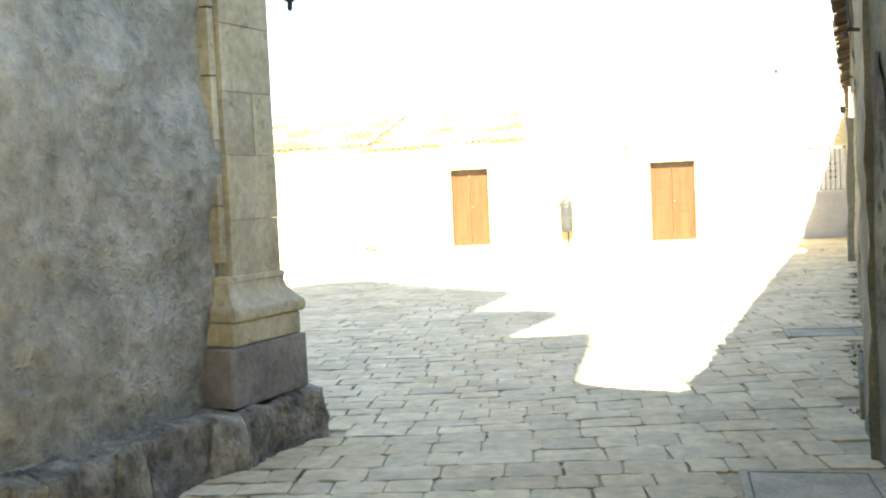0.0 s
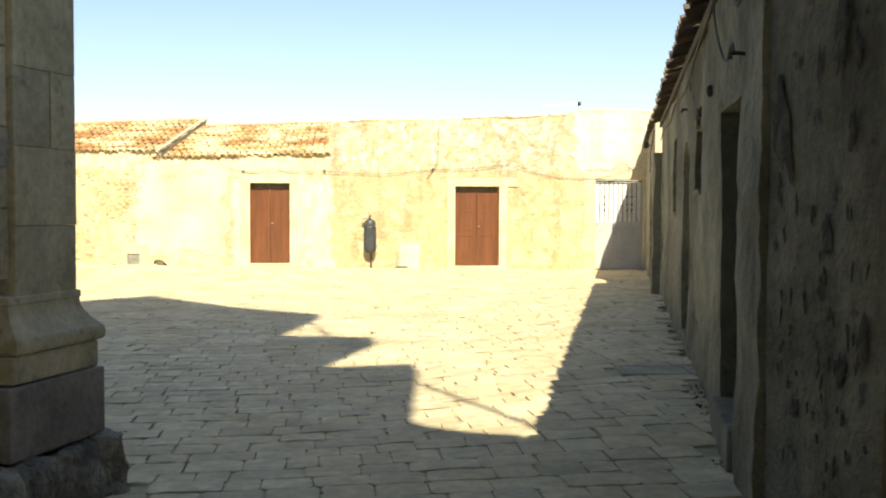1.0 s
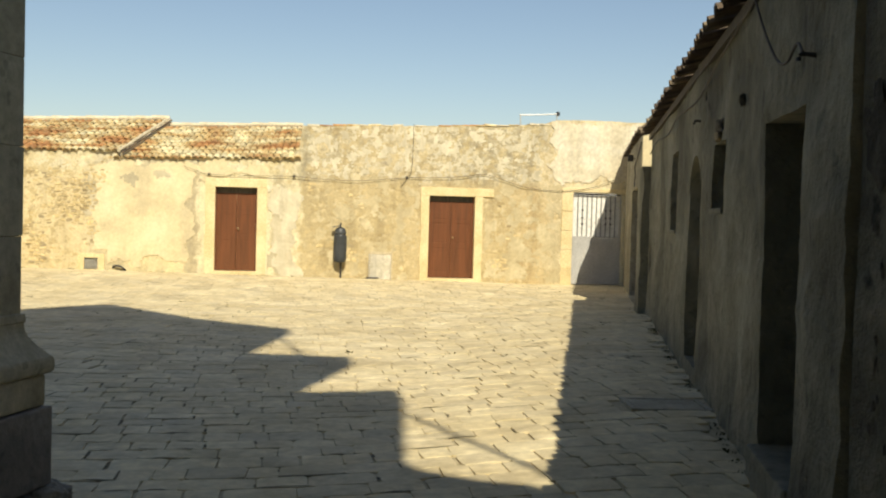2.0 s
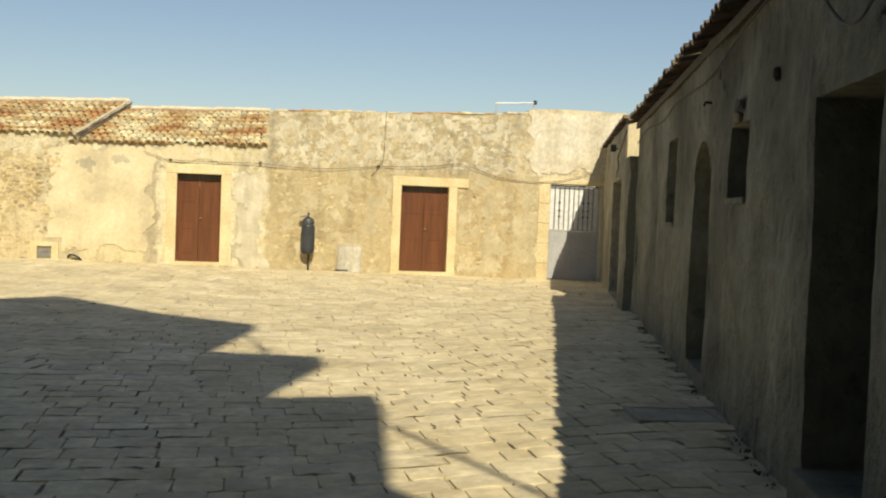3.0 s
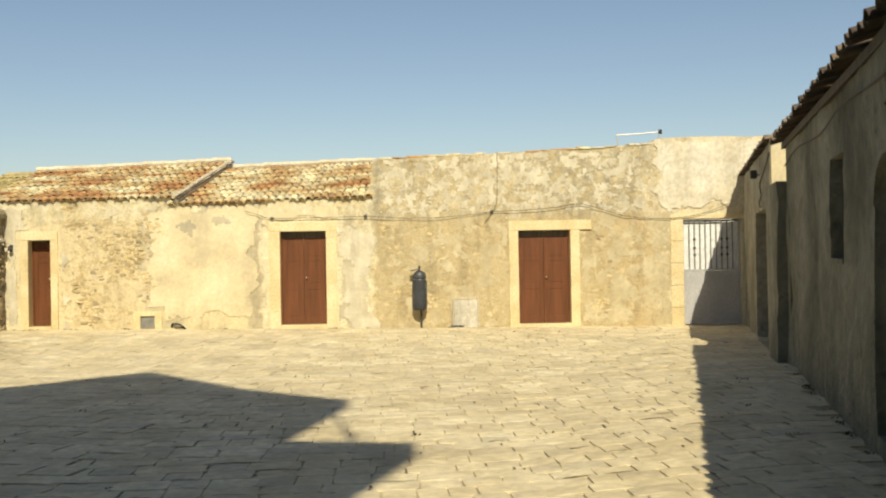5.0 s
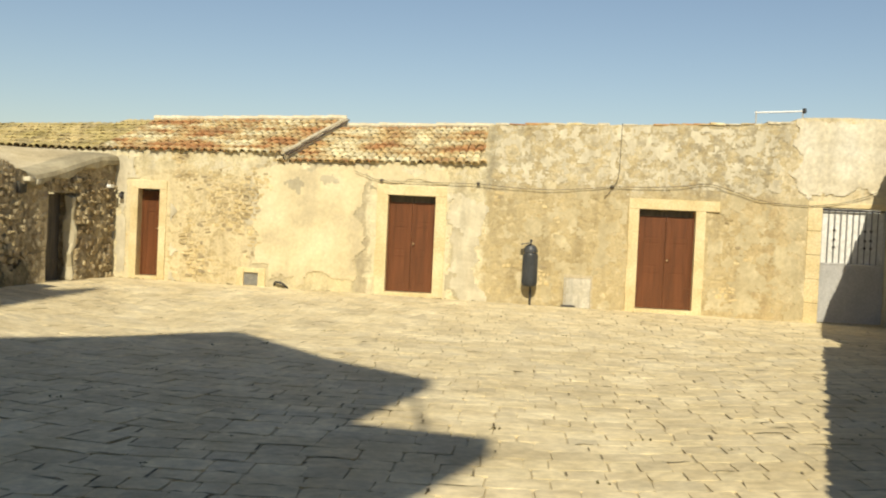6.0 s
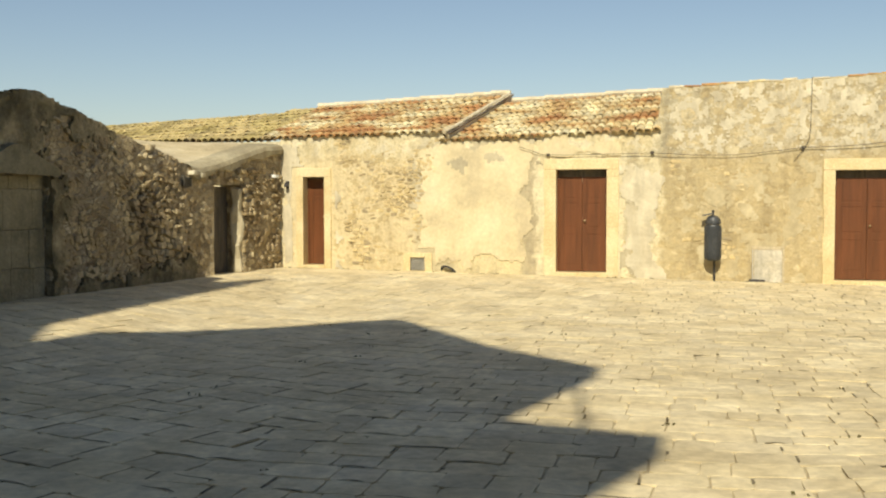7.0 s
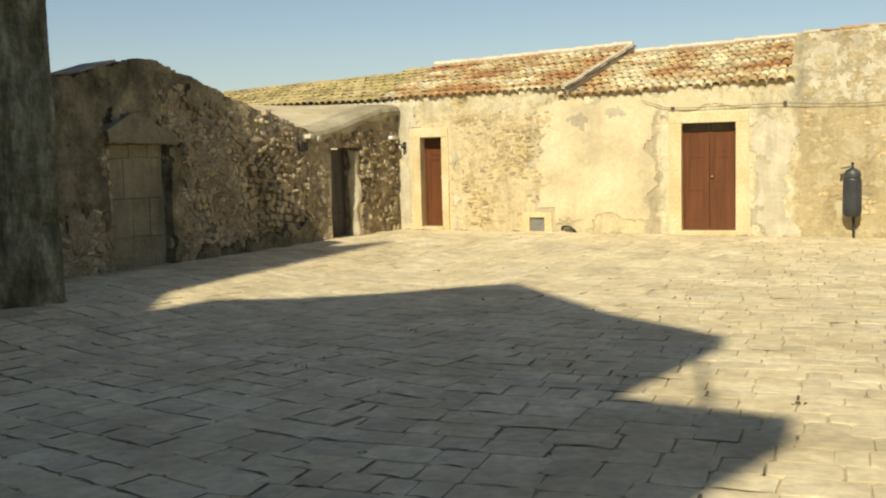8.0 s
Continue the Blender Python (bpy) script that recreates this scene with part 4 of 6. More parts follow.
# ---- small things on the front ----
def build_bin():
    b = thing("litter_bin", "dark grey metal litter bin on a post, hooded top", "litter bin", at=(-2.86, -0.19, ground_z(-2.86, -0.2)))
    part("post", tube(bmesh.new(), [(0.03, 0.08, -0.02), (0.03, 0.08, 1.28)], 0.024, 10), IRON, b)
    bucket = part("bucket", lathe(bmesh.new(), [(0.11, 0.40), (0.138, 0.412), (0.152, 0.45), (0.156, 0.85), (0.152, 1.08), (0.146, 1.10), (0.132, 1.10), (0.132, 0.5), (0.0, 0.48)], 22), BIN_METAL, b)
    for i in range(12):
        a = 2 * math.pi * i / 12
        rib = box(bmesh.new(), -0.012, 0.012, -0.006, 0.006, 0.46, 1.06, 0.003)
        bmesh.ops.translate(rib, verts=rib.verts, vec=(0, -0.158, 0))
        bmesh.ops.rotate(rib, verts=rib.verts, matrix=Matrix.Rotation(a, 3, "Z"))
        part("rib", rib, BIN_METAL, bucket)
    hood = part("hood", lathe(bmesh.new(), [(0.145, 1.115), (0.152, 1.13), (0.148, 1.19), (0.115, 1.25), (0.06, 1.285), (0.0, 1.30)], 22), BIN_METAL, b)
    part("finial", lathe(bmesh.new(), [(0.02, 1.29), (0.02, 1.35), (0.03, 1.37), (0.022, 1.395), (0.0, 1.40)], 10), IRON, hood)
    flap = box(bmesh.new(), -0.21, 0.02, -0.08, 0.06, -0.012, 0.012, 0.006)
    bmesh.ops.rotate(flap, verts=flap.verts, matrix=Matrix.Rotation(-0.18, 3, "Y"))
    bmesh.ops.translate(flap, verts=flap.verts, vec=(0, 0, 1.325))
    part("flap", flap, BIN_METAL, hood, "tilted flap")
    for a in (0.6, 2.2, 3.9, 5.4):
        part("strut", tube(bmesh.new(), [(0.135 * math.cos(a), 0.135 * math.sin(a), 1.09), (0.135 * math.cos(a), 0.135 * math.sin(a), 1.16)], 0.01, 6), IRON, b)
    for z in (0.62, 0.95):
        boxpart("bracket", 0.0, 0.06, 0.04, 0.17, z, z + 0.05, IRON, b, 0.004)
    return b


build_bin()
hatch = thing("meter_hatch", "pale painted hatch door low on the wall, rusty frame", "hatch", at=(-2.12, -0.03, 0.0))
boxpart("hatch_frame", 0.0, 0.04, -0.02, 0.03, 0.03, 0.76, CEMENT, hatch, 0.006)
boxpart("hatch_frame", 0.57, 0.61, -0.02, 0.03, 0.03, 0.76, CEMENT, hatch, 0.006)
boxpart("hatch_frame", 0.04, 0.57, -0.02, 0.03, 0.70, 0.76, CEMENT, hatch, 0.006)
boxpart("hatch_door", 0.042, 0.568, -0.012, 0.02, 0.06, 0.698, PALE_PLATE, hatch, 0.006)
boxpart("hinge_strip", 0.005, 0.022, -0.032, -0.018, 0.10, 0.70, GRILLE_GREY, hatch, 0.003)
boxpart("threshold", -0.05, 0.25, -0.12, 0.03, 0.075, 0.115, IRON, hatch, 0.006)
grille = thing("vent_grille", "grey zinc vent grille in a cream plaster border", "vent", at=(-9.10, 0.0, 0.18))
for z in np.linspace(0.02, 0.25, 9):
    g = box(bmesh.new(), 0.0, 0.32, -0.005, 0.025, z, z + 0.012, 0.002)
    part("slat", g, GRILLE_GREY, grille)
boxpart("backing", 0.0, 0.32, 0.03, 0.05, 0, 0.28, GRILLE_GREY, grille, 0.002)
for (a, b, c, d) in ((-0.15, 0.0, -0.06, 0.38), (0.32, 0.48, -0.06, 0.38), (0.0, 0.32, 0.28, 0.38), (0.0, 0.32, -0.06, 0.0)):
    boxpart("border", a, b, -0.045, 0.03, c, d, SURROUND, grille, 0.01)
pipe = part("pipe_stub", tube(bmesh.new(), curve_pts([(-8.42, 0.02, 0.20), (-8.38, -0.06, 0.27), (-8.25, -0.09, 0.27), (-8.14, -0.07, 0.20), (-8.10, -0.04, 0.14)], 4), 0.024, 8), IRON)
tagged(pipe, "bent dark pipe stub at the foot of the wall", "pipe")
lamp = thing("wall_lamp", "small dark bulkhead lamp on the wall by the narrow door", "wall lamp", at=(-11.90, -0.03, 2.02))
boxpart("back_plate", -0.035, 0.035, -0.02, 0.03, -0.08, 0.08, IRON, lamp, 0.01)
part("arm", tube(bmesh.new(), curve_pts([(0, -0.02, 0.05), (0, -0.06, 0.08), (0, -0.10, 0.04)], 4), 0.010, 6), IRON, lamp)
smooth(part("shade", lathe(bmesh.new(), [(0.015, 0.04), (0.035, 0.02), (0.05, -0.04), (0.045, -0.05), (0.0, -0.045)], 14, (0, -0.10, 0)), IRON, lamp))


def cable(name, pts, r, label, sag=0.0, mat=None):
    ob = smooth(part(name, tube(bmesh.new(), curve_pts(pts, 6, sag), r, 6), mat or CABLE))
    return tagged(ob, label, "cable")


cable("cable", [(-6.75, -0.06, 2.78), (-6.45, -0.06, 2.68), (-6.12, -0.06, 2.60), (-5.0, -0.07, 2.60), (-4.03, -0.06, 2.61), (-3.2, -0.06, 2.56), (-2.43, -0.06, 2.56), (-1.7, -0.06, 2.62), (-1.2, -0.06, 2.68)], 0.006, "slack black cable along the front")
cable("cable", [(-1.2, -0.06, 2.68), (-0.4, -0.06, 2.70), (0.3, -0.06, 2.76), (0.82, -0.06, 2.82), (1.3, -0.07, 2.70), (1.81, -0.06, 2.54), (2.4, -0.06, 2.47), (3.05, -0.06, 2.47), (3.7, -0.06, 2.58), (4.3, -0.06, 2.80)], 0.0068, "slack black cable along the front")
cable("cable", [(-1.05, -0.05, 4.03), (-1.06, -0.05, 3.4), (-1.08, -0.05, 2.9), (-1.18, -0.05, 2.66), (-1.30, -0.05, 2.50), (-1.36, -0.04, 2.42)], 0.006, "black cable running down from the wall head")
for (bx, bz) in ((-4.05, 2.62), (-6.14, 2.60), (-1.2, 2.68)):
    jb = thing("junction_box", "small dark junction box on the cable", "junction box", at=(bx, -0.05, bz))
    boxpart("body", -0.035, 0.035, -0.02, 0.05, -0.025, 0.03, CABLE, jb, 0.01)
    boxpart("lid", -0.028, 0.028, -0.026, -0.02, -0.02, 0.025, CABLE, jb, 0.003)
rail = thing("roof_tube", "white tube on two short stands on the flat roof", "tube", at=(2.0, 1.4, 3.8))
part("tube", tube(bmesh.new(), [(0.0, 0, 0.74), (0.55, 0, 0.77), (1.08, 0, 0.81)], 0.019, 10), WHITE_PLASTIC, rail)
for xx in (0.03, 1.05):
    part("stand", tube(bmesh.new(), [(xx, 0, 0.0), (xx, 0, 0.78)], 0.016, 8), GRILLE_GREY, rail)
part("cap", lathe(bmesh.new(), [(0.03, 0.76), (0.05, 0.78), (0.05, 0.85), (0.03, 0.87)], 10, (1.08, 0, 0)), IRON, rail, "dark end cap")

# ---- left wing: ruined rubble wall ----


def lw(y, out=0.0, z=0.0):
    """A point of the wing's face at a given y."""
    return Vector((-12.07 + 0.09 * y + out, y, z))


wing_prof = lerp_profile([(0.0, 2.86), (0.8, 2.80), (1.7, 2.60), (2.6, 2.38), (3.3, 2.27), (3.8, 2.38), (4.6, 2.60), (5.4, 2.75), (5.9, 2.90), (6.6, 3.08), (7.2, 3.24), (7.8, 3.33), (8.4, 3.2), (9.0, 3.02), (9.9, 2.9)])
WL = 9.9
wing = wall("wall_wing", lw(-WL * 0.99597)[:2], (0.09, 1), WL, lambda s: wing_prof(WL - s), [(WL - 2.70, WL - 1.66, 0.20, 1.99, 0), (WL - 8.5, WL - 7.3, 0.1, 2.05, 0)], 0.5, WING, relief=0.09, step=0.12, rough_top=0.09, seed=3.0)
tagged(wing, "ruined rubble wall with a doorway and a walled-up opening", "wall", kind="structure")


def small_rock_mesh(name, seed, mat):
    """A worn stone of few faces."""
    bm = bmesh.new()
    bmesh.ops.create_icosphere(bm, subdivisions=1, radius=0.5)
    for v in bm.verts:
        c = Vector([math.copysign(abs(q * 2) ** 0.30, q) / 2 for q in v.co])
        v.co = c * (1 + 0.30 * noise.noise(c * 2.4 + Vector((seed * 9.1, 3, 0))))
    me = bpy.data.meshes.new(name)
    bm.to_mesh(me)
    bm.free()
    me.materials.append(mat)
    return me


ROCKS = [small_rock_mesh("stone", s, RUBBLE) for s in range(7)]


def rendered(y, z):
    """Where old render still covers the wing: on the gable, beside the walled-up doorway and along the foot."""
    if -8.56 < y < -7.20 and z < 2.20 and not (z < 2.02 and y > -7.27):
        return False
    e = 0.26 * noise.fractal(Vector((y * 2.4, z * 2.4, 2.0)), 0.8, 2.0, 5)
    gable = min(-7.35 - y, z - 2.42)
    brow = min(-5.7 - y, z - wing_prof(-y) + 0.26 + 0.08 * (y + 7.0))
    jamb = min(-6.98 - y, y + 7.30, 2.0 - z)
    far = min(-8.56 - y, z - 1.0) - 0.02
    foot = min(-3.3 - y, y + 6.9, 0.55 + 0.08 * (y + 5.0) - z) - 0.10
    return max(gable, brow, jamb, far, foot) + e > 0


def wing_render(cell=0.04):
    """The render itself: a lumpy, ragged sheet that stands a little proud of the masonry."""
    V, F, idx = [], [], {}
    on = {(i, k) for i in range(int(9.85 / cell)) for k in range(int(3.4 / cell))
          if ground_z(-12, -i * cell) - 0.04 < k * cell < wing_prof(i * cell) - 0.03 + 0.05 * noise.noise(Vector((i * cell * 4, 0, 0))) and rendered(-(i + 0.5) * cell, (k + 0.5) * cell)}
    def vert(i, k, lift):
        if (i, k, lift) not in idx:
            q = Vector((-i * cell, 5.0, k * cell))
            y, z = q.x + noise.noise(q * 11) * cell * 0.4, q.z + noise.noise(q * 11 + Vector((0, 4, 0))) * cell * 0.4
            out = 0.062 + 0.035 * noise.fractal(q * 1.6, 0.9, 2.0, 4) if lift else -0.06
            idx[(i, k, lift)] = len(V)
            V.append(lw(y, out, z))
        return idx[(i, k, lift)]
    for i, k in sorted(on):
        F.append((vert(i + 1, k, 1), vert(i, k, 1), vert(i, k + 1, 1), vert(i + 1, k + 1, 1)))
        for di, dk, a, b in ((1, 0, (i + 1, k), (i + 1, k + 1)), (-1, 0, (i, k + 1), (i, k)), (0, -1, (i, k), (i + 1, k)), (0, 1, (i + 1, k + 1), (i, k + 1))):
            if (i + di, k + dk) not in on:
                F.append((vert(*a, 1), vert(*b, 1), vert(*b, 0), vert(*a, 0)))
    ob = new("old_render", mesh_of("old_render", V, F, MOULDY_RENDER))
    ob["label"] = "ragged remains of tan render"
    ob.parent = wing


wing_render()


def bare(y, z):
    """Where the wing has lost its render and the stones show."""
    if -3.45 < y < -2.6 and z < 2.0 or rendered(y, z):
        return False
    if z > wing_prof(-y) - 0.42 and y > -7.6 or y < -6.6 and z > 2.35:
        return noise.noise(Vector((y * 2.1, z * 2.1, 4.0))) > (0.22 if y < -7.0 else -0.05)
    return noise.fractal(Vector((y * 0.9, z * 1.3, 8.0)), 0.9, 2.0, 3) > -0.75


def rubble_face(parent, y0, y1, z0, topf, holes, count, seed, smin=0.09, smax=0.24):
    """Single stones that stand proud of the wing's mortar."""
    rng = random.Random(seed)
    z = z0
    made = 0
    while made < count and z < 3.3:
        h = rng.uniform(0.08, 0.16)
        y = y0
        while y < y1:
            w = rng.uniform(smin, smax) * rng.choice((0.5, 0.8, 1.0, 1.2))
            cy, cz = y + w / 2, z + h / 2 + 0.12 * noise.noise(Vector((y * 0.9, z * 0.5, seed)))
            g = ground_z(-12, cy)
            if cz < topf(-cy) - 0.06 and cz > g and not any(a - 0.06 < cy < b + 0.06 and c - 0.05 < cz < d + 0.05 for a, b, c, d in holes) and bare(cy, cz) and rng.random() < 0.9 and made < count:
                ob = new("stone", rng.choice(ROCKS))
                ob.parent = parent
                ob.matrix_basis = Matrix.Translation(lw(cy, rng.uniform(-0.085, -0.015), cz)) @ Matrix.Rotation(rng.uniform(-0.45, 0.45), 4, "X") @ Matrix.Diagonal((rng.uniform(0.12, 0.2), w * rng.uniform(0.9, 1.15), h * rng.uniform(0.7, 1.3), 1))
                made += 1
            y += w
        z += h
    return z


def rubble_upper(parent, z0, topf, holes, seed):
    """The upper courses of the wing, joined."""
    rng = random.Random(seed)
    V, F = [], []
    srcs = [([v.co.copy() for v in me.vertices], [tuple(p.vertices) for p in me.polygons]) for me in ROCKS]
    z = z0
    while z < 3.35:
        h = rng.uniform(0.05, 0.11)
        y = -9.8
        while y < -0.05:
            w = rng.uniform(0.05, 0.21)
            cy, cz = y + w / 2, z + h / 2 + 0.12 * noise.noise(Vector((y * 0.9, z * 0.5, seed)))
            if cz < topf(-cy) + 0.02 and not any(a - 0.06 < cy < b + 0.06 and c - 0.05 < cz < d + 0.05 for a, b, c, d in holes) and bare(cy, cz) and rng.random() < 0.9 and (cy < -3.4 or cy > -1.6 or cz > 2.05) and not (cz > 2.3 and cy > -3.2):
                vs, fs = srcs[rng.randrange(7)]
                M = Matrix.Translation(lw(cy, rng.uniform(-0.09, -0.012), cz)) @ Matrix.Rotation(rng.uniform(-0.5, 0.5), 4, "X") @ Matrix.Diagonal((rng.uniform(0.12, 0.22), w * rng.uniform(0.9, 1.15), h * rng.uniform(0.7, 1.35), 1))
                o = len(V)
                V += [M @ v for v in vs]
                F += [tuple(i + o for i in f) for f in fs]
            y += w
        z += h
    ob = new("rubble_courses", mesh_of("rubble_courses", V, F, RUBBLE))
    ob.parent = parent
    ob["kind"] = "stuff"


# doorway of the wing and the walled-up opening
dd = thing("door", "dark weathered plank door in the rubble wall", "door", at=lw(-2.70, -0.32, 0.2), rz=math.atan2(1, 0.09))
for i in range(5):
    boxpart("plank", i * 0.2, i * 0.2 + 0.193, -0.02, 0.02, 0, 1.76, OLD_WOOD, dd, 0.004)
boxpart("ledge", 0.0, 0.99, -0.045, -0.0205, 0.35, 0.45, OLD_WOOD, dd, 0.004)
boxpart("ledge", 0.0, 0.99, -0.045, -0.0205, 1.35, 1.45, OLD_WOOD, dd, 0.004)
blk = thing("blocked_doorway", "doorway walled up with pale squared stone blocks", "walled-up doorway", at=lw(-8.50, -0.07, 0.1), rz=math.atan2(1, 0.09))
rngb = random.Random(11)
z = 0.0
while z < 1.93:
    h = min(rngb.uniform(0.24, 0.34) if z > 1.2 else rngb.uniform(0.5, 0.65), 1.95 - z)
    x = 0.0
    while x < 1.2:
        w = min(rngb.uniform(0.34, 0.6), 1.2 - x)
        if 1.2 - x - w < 0.12:
            w = 1.2 - x
        boxpart("block", x + 0.003, x + w - 0.003, -rngb.uniform(0.0, 0.012), 0.3, z + 0.003, z + h - 0.003, DAMP_BLOCK, blk, 0.012, jit=0.018, cuts=2)
        x += w
    z += h
boxpart("mortar_bed", 0.0, 1.2, 0.02, 0.32, 0.0, 1.95, WING_MORTAR, blk, 0.0)
cap = bmesh.new()
prof = [(-0.10, 2.08), (1.32, 2.05), (1.37, 2.13), (0.52, 2.50), (0.36, 2.50), (-0.13, 2.24)]
fr = [cap.verts.new((a, -0.17, b)) for a, b in prof]
bk = [cap.verts.new((a, 0.30, b + 0.06)) for a, b in prof]
cap.faces.new(fr), cap.faces.new(bk[::-1])
for i in range(len(fr)):
    j = (i + 1) % len(fr)
    cap.faces.new((fr[j], fr[i], bk[i], bk[j]))
cap_ob = part("door_cap", cap, DAMP_BLOCK)
cap_ob.matrix_basis = Matrix.Translation(lw(-8.50, -0.02, 0.0)) @ Matrix.Rotation(math.atan2(1, 0.09), 4, "Z")
tagged(cap_ob, "gabled cement hood over the walled-up doorway", "hood", kind="structure")
# cement lean-to roof behind the wing's head
lean = bmesh.new()
cols = []
for yy in np.linspace(-4.9, -0.05, 18):
    t = wing_prof(-yy)
    cols.append((lean.verts.new(lw(yy, -0.22, t + 0.015)), lean.verts.new(lw(yy, -1.1, max(t + 0.12, 2.62 + 0.05 * noise.noise(Vector((yy, 0, 0)))))), lean.verts.new(lw(yy, -2.6, 2.98)), lean.verts.new(lw(yy, -0.22, t - 0.10)), lean.verts.new(lw(yy, -2.6, 2.7))))
for a, b in zip(cols, cols[1:]):
    lean.faces.new((a[0], b[0], b[1], a[1])), lean.faces.new((a[1], b[1], b[2], a[2])), lean.faces.new((a[3], a[4], b[4], b[3])), lean.faces.new((a[0], a[3], b[3], b[0]))
lean_ob = part("lean_to_roof", lean, TAN_CEMENT)
tagged(lean_ob, "sloping cement roof behind the ruined wall", "roof", kind="structure")
for y0, y1, z0, z1, out, mat in ((-1.76, -1.64, 0.22, 1.93, 0.03, PLASTER_GREY),):
    x = lw((y0 + y1) / 2).x
    jb = part("jamb_plaster", box(bmesh.new(), x - 0.2, x + out, y0, y1, z0, z1, 0.05, 0.085, 6), mat, wing, "lumpy lime plaster left beside the doorway")
drape = bmesh.new()
rows = []
for yy in np.linspace(-3.55, -0.06, 40):
    t = wing_prof(-yy) + 0.03
    d = 0.20 + 0.10 * noise.noise(Vector((yy * 1.7, 3, 0))) + 0.04 * noise.noise(Vector((yy * 7, 1, 0)))
    lump = 0.03 * noise.noise(Vector((yy * 3, 8, 0)))
    rows.append([drape.verts.new(lw(yy, o + lump, z)) for o, z in ((-0.45, t + 0.06), (-0.10, t + 0.035), (0.05, t - 0.02), (0.085, t - 0.10), (0.075, t - d), (-0.06, t - d - 0.04))])
for a, b in zip(rows, rows[1:]):
    for k in range(5):
        drape.faces.new((a[k], b[k], b[k + 1], a[k + 1]))
part("cement_drape", drape, OLD_CEMENT, wing, "smooth cement smeared over the wall head")
# Solid dark lump painted as the shade where a stone is missing.
hole = part("hollow", box(bmesh.new(), -0.10, 0.10, -0.16, 0.16, -0.10, 0.10, 0.03, 0.05, 3), SCAR, wing, "dark lump coloured as the shaded gap of a missing stone")
hole.matrix_basis = Matrix.Translation(lw(-3.62, -0.055, 2.02))
for dy, dz, w in ((-3.42, 2.20, 0.26), (-3.20, 2.16, 0.16)):
    ob = boxpart("pale_stone", -0.08, 0.10, -w / 2, w / 2, -0.045, 0.045, PLASTER_LIME, wing, 0.02, "pale squared stone", 0.02, 2)
    ob.matrix_basis = Matrix.Translation(lw(dy, 0.02, dz))
slab = bmesh.new()
for k in range(4):
    y0, y1 = -9.75 + k * 0.36, -9.75 + (k + 1) * 0.36 - 0.02
    za, zb = wing_prof(-y0) + 0.035, wing_prof(-y1) + 0.035
    q = [lw(y0, 0.07, za), lw(y1, 0.07, zb), lw(y1, -0.55, zb - 0.03), lw(y0, -0.55, za - 0.03)]
    up = [slab.verts.new(p + Vector((0, 0, 0.016))) for p in q]
    dn = [slab.verts.new(p - Vector((0, 0, 0.016))) for p in q]
    slab.faces.new(up), slab.faces.new(dn[::-1])
    for i in range(4):
        slab.faces.new((up[i], dn[i], dn[(i + 1) % 4], up[(i + 1) % 4]))
part("roof_slab", slab, PLINTH_BLOCK, wing, "thin cement slabs on the gable")
wl = thing("wall_spotlight", "small white spotlight fixed to the rubble wall", "spotlight", at=lw(-0.40, 0.05, 2.2))
part("body", box(bmesh.new(), -0.02, 0.08, -0.09, 0.09, -0.035, 0.035, 0.015), WHITE_PLASTIC, wl)
part("bracket", tube(bmesh.new(), [(-0.10, 0, 0.0), (0.0, 0, 0.0)], 0.02, 8), IRON, wl)
wb = wall("wall_wing_back", lw(-0.2, -3.2)[:2], (-0.09, -1), 10.5, lambda s: 2.55, [], 0.3, WING, 0.03, 0.6)
tagged(wb, "plain rear wall of the ruined wing", "wall", kind="structure")

# ---- tall pier at the end of the wing ----
# The top, out of view, is sloped to lay the pier's shadow on the wing.
pier = wall("wall_pier", (-15.1, -15.8), (0.6, 0.8), 6.0, lambda q: 7.0 + 0.71 * (6.0 - q), [], 0.5, PIER, 0.12, 0.10, seed=6.0)
tagged(pier, "tall rough wall of pale lime render, dark below", "wall", kind="structure")

# ---- church corner beside the passage ----
CO = Vector((-5.10, -20.62, 0))
CU = Vector((-0.38, -1, 0)).normalized()
CN = Vector((1, -0.38, 0)).normalized()
church = wall("wall_church", (CO + CU * 11.0 - CN * 0.08)[:2], (0.38, 1), 10.3, lambda s: 7.0, [], 0.6, CHURCH, 0.09, 0.06, seed=1.0)
tagged(church, "church wall of rough grey lime render", "wall", kind="structure")
church_end = wall("wall_church_end", (CO - CN * 0.3 + CU * 0.5)[:2], (-1, 0.38), 5.0, lambda s: 7.0, [], 0.6, CHURCH, 0.03, 0.3, seed=2.0)
tagged(church_end, "end wall of the church towards the yard", "wall", kind="structure")


def church_box(name, u0, u1, n0, n1, z0, z1, mat, parent, bev=0.012, jit=0.0, cuts=0):
    """A block in the church's own directions: u along the wall, n out of it."""
    bm = box(bmesh.new(), u0, u1, n0, n1, z0, z1, bev, 0, cuts=cuts)
    for v in bm.verts:
        p = CO + CU * v.co.x + CN * v.co.y
        v.co = Vector((p.x, p.y, v.co.z))
        if jit:
            v.co += noise.noise_vector(v.co * 3.5) * jit
    return part(name, bm, mat, parent)


pil = tagged(new("pilaster"), "limestone corner pilaster with moulded base", "pilaster", kind="structure")
zs = [1.20, 1.575, 2.0, 2.42, 2.86, 3.3, 3.75, 4.2, 4.7, 5.2, 5.7, 6.2, 6.8]
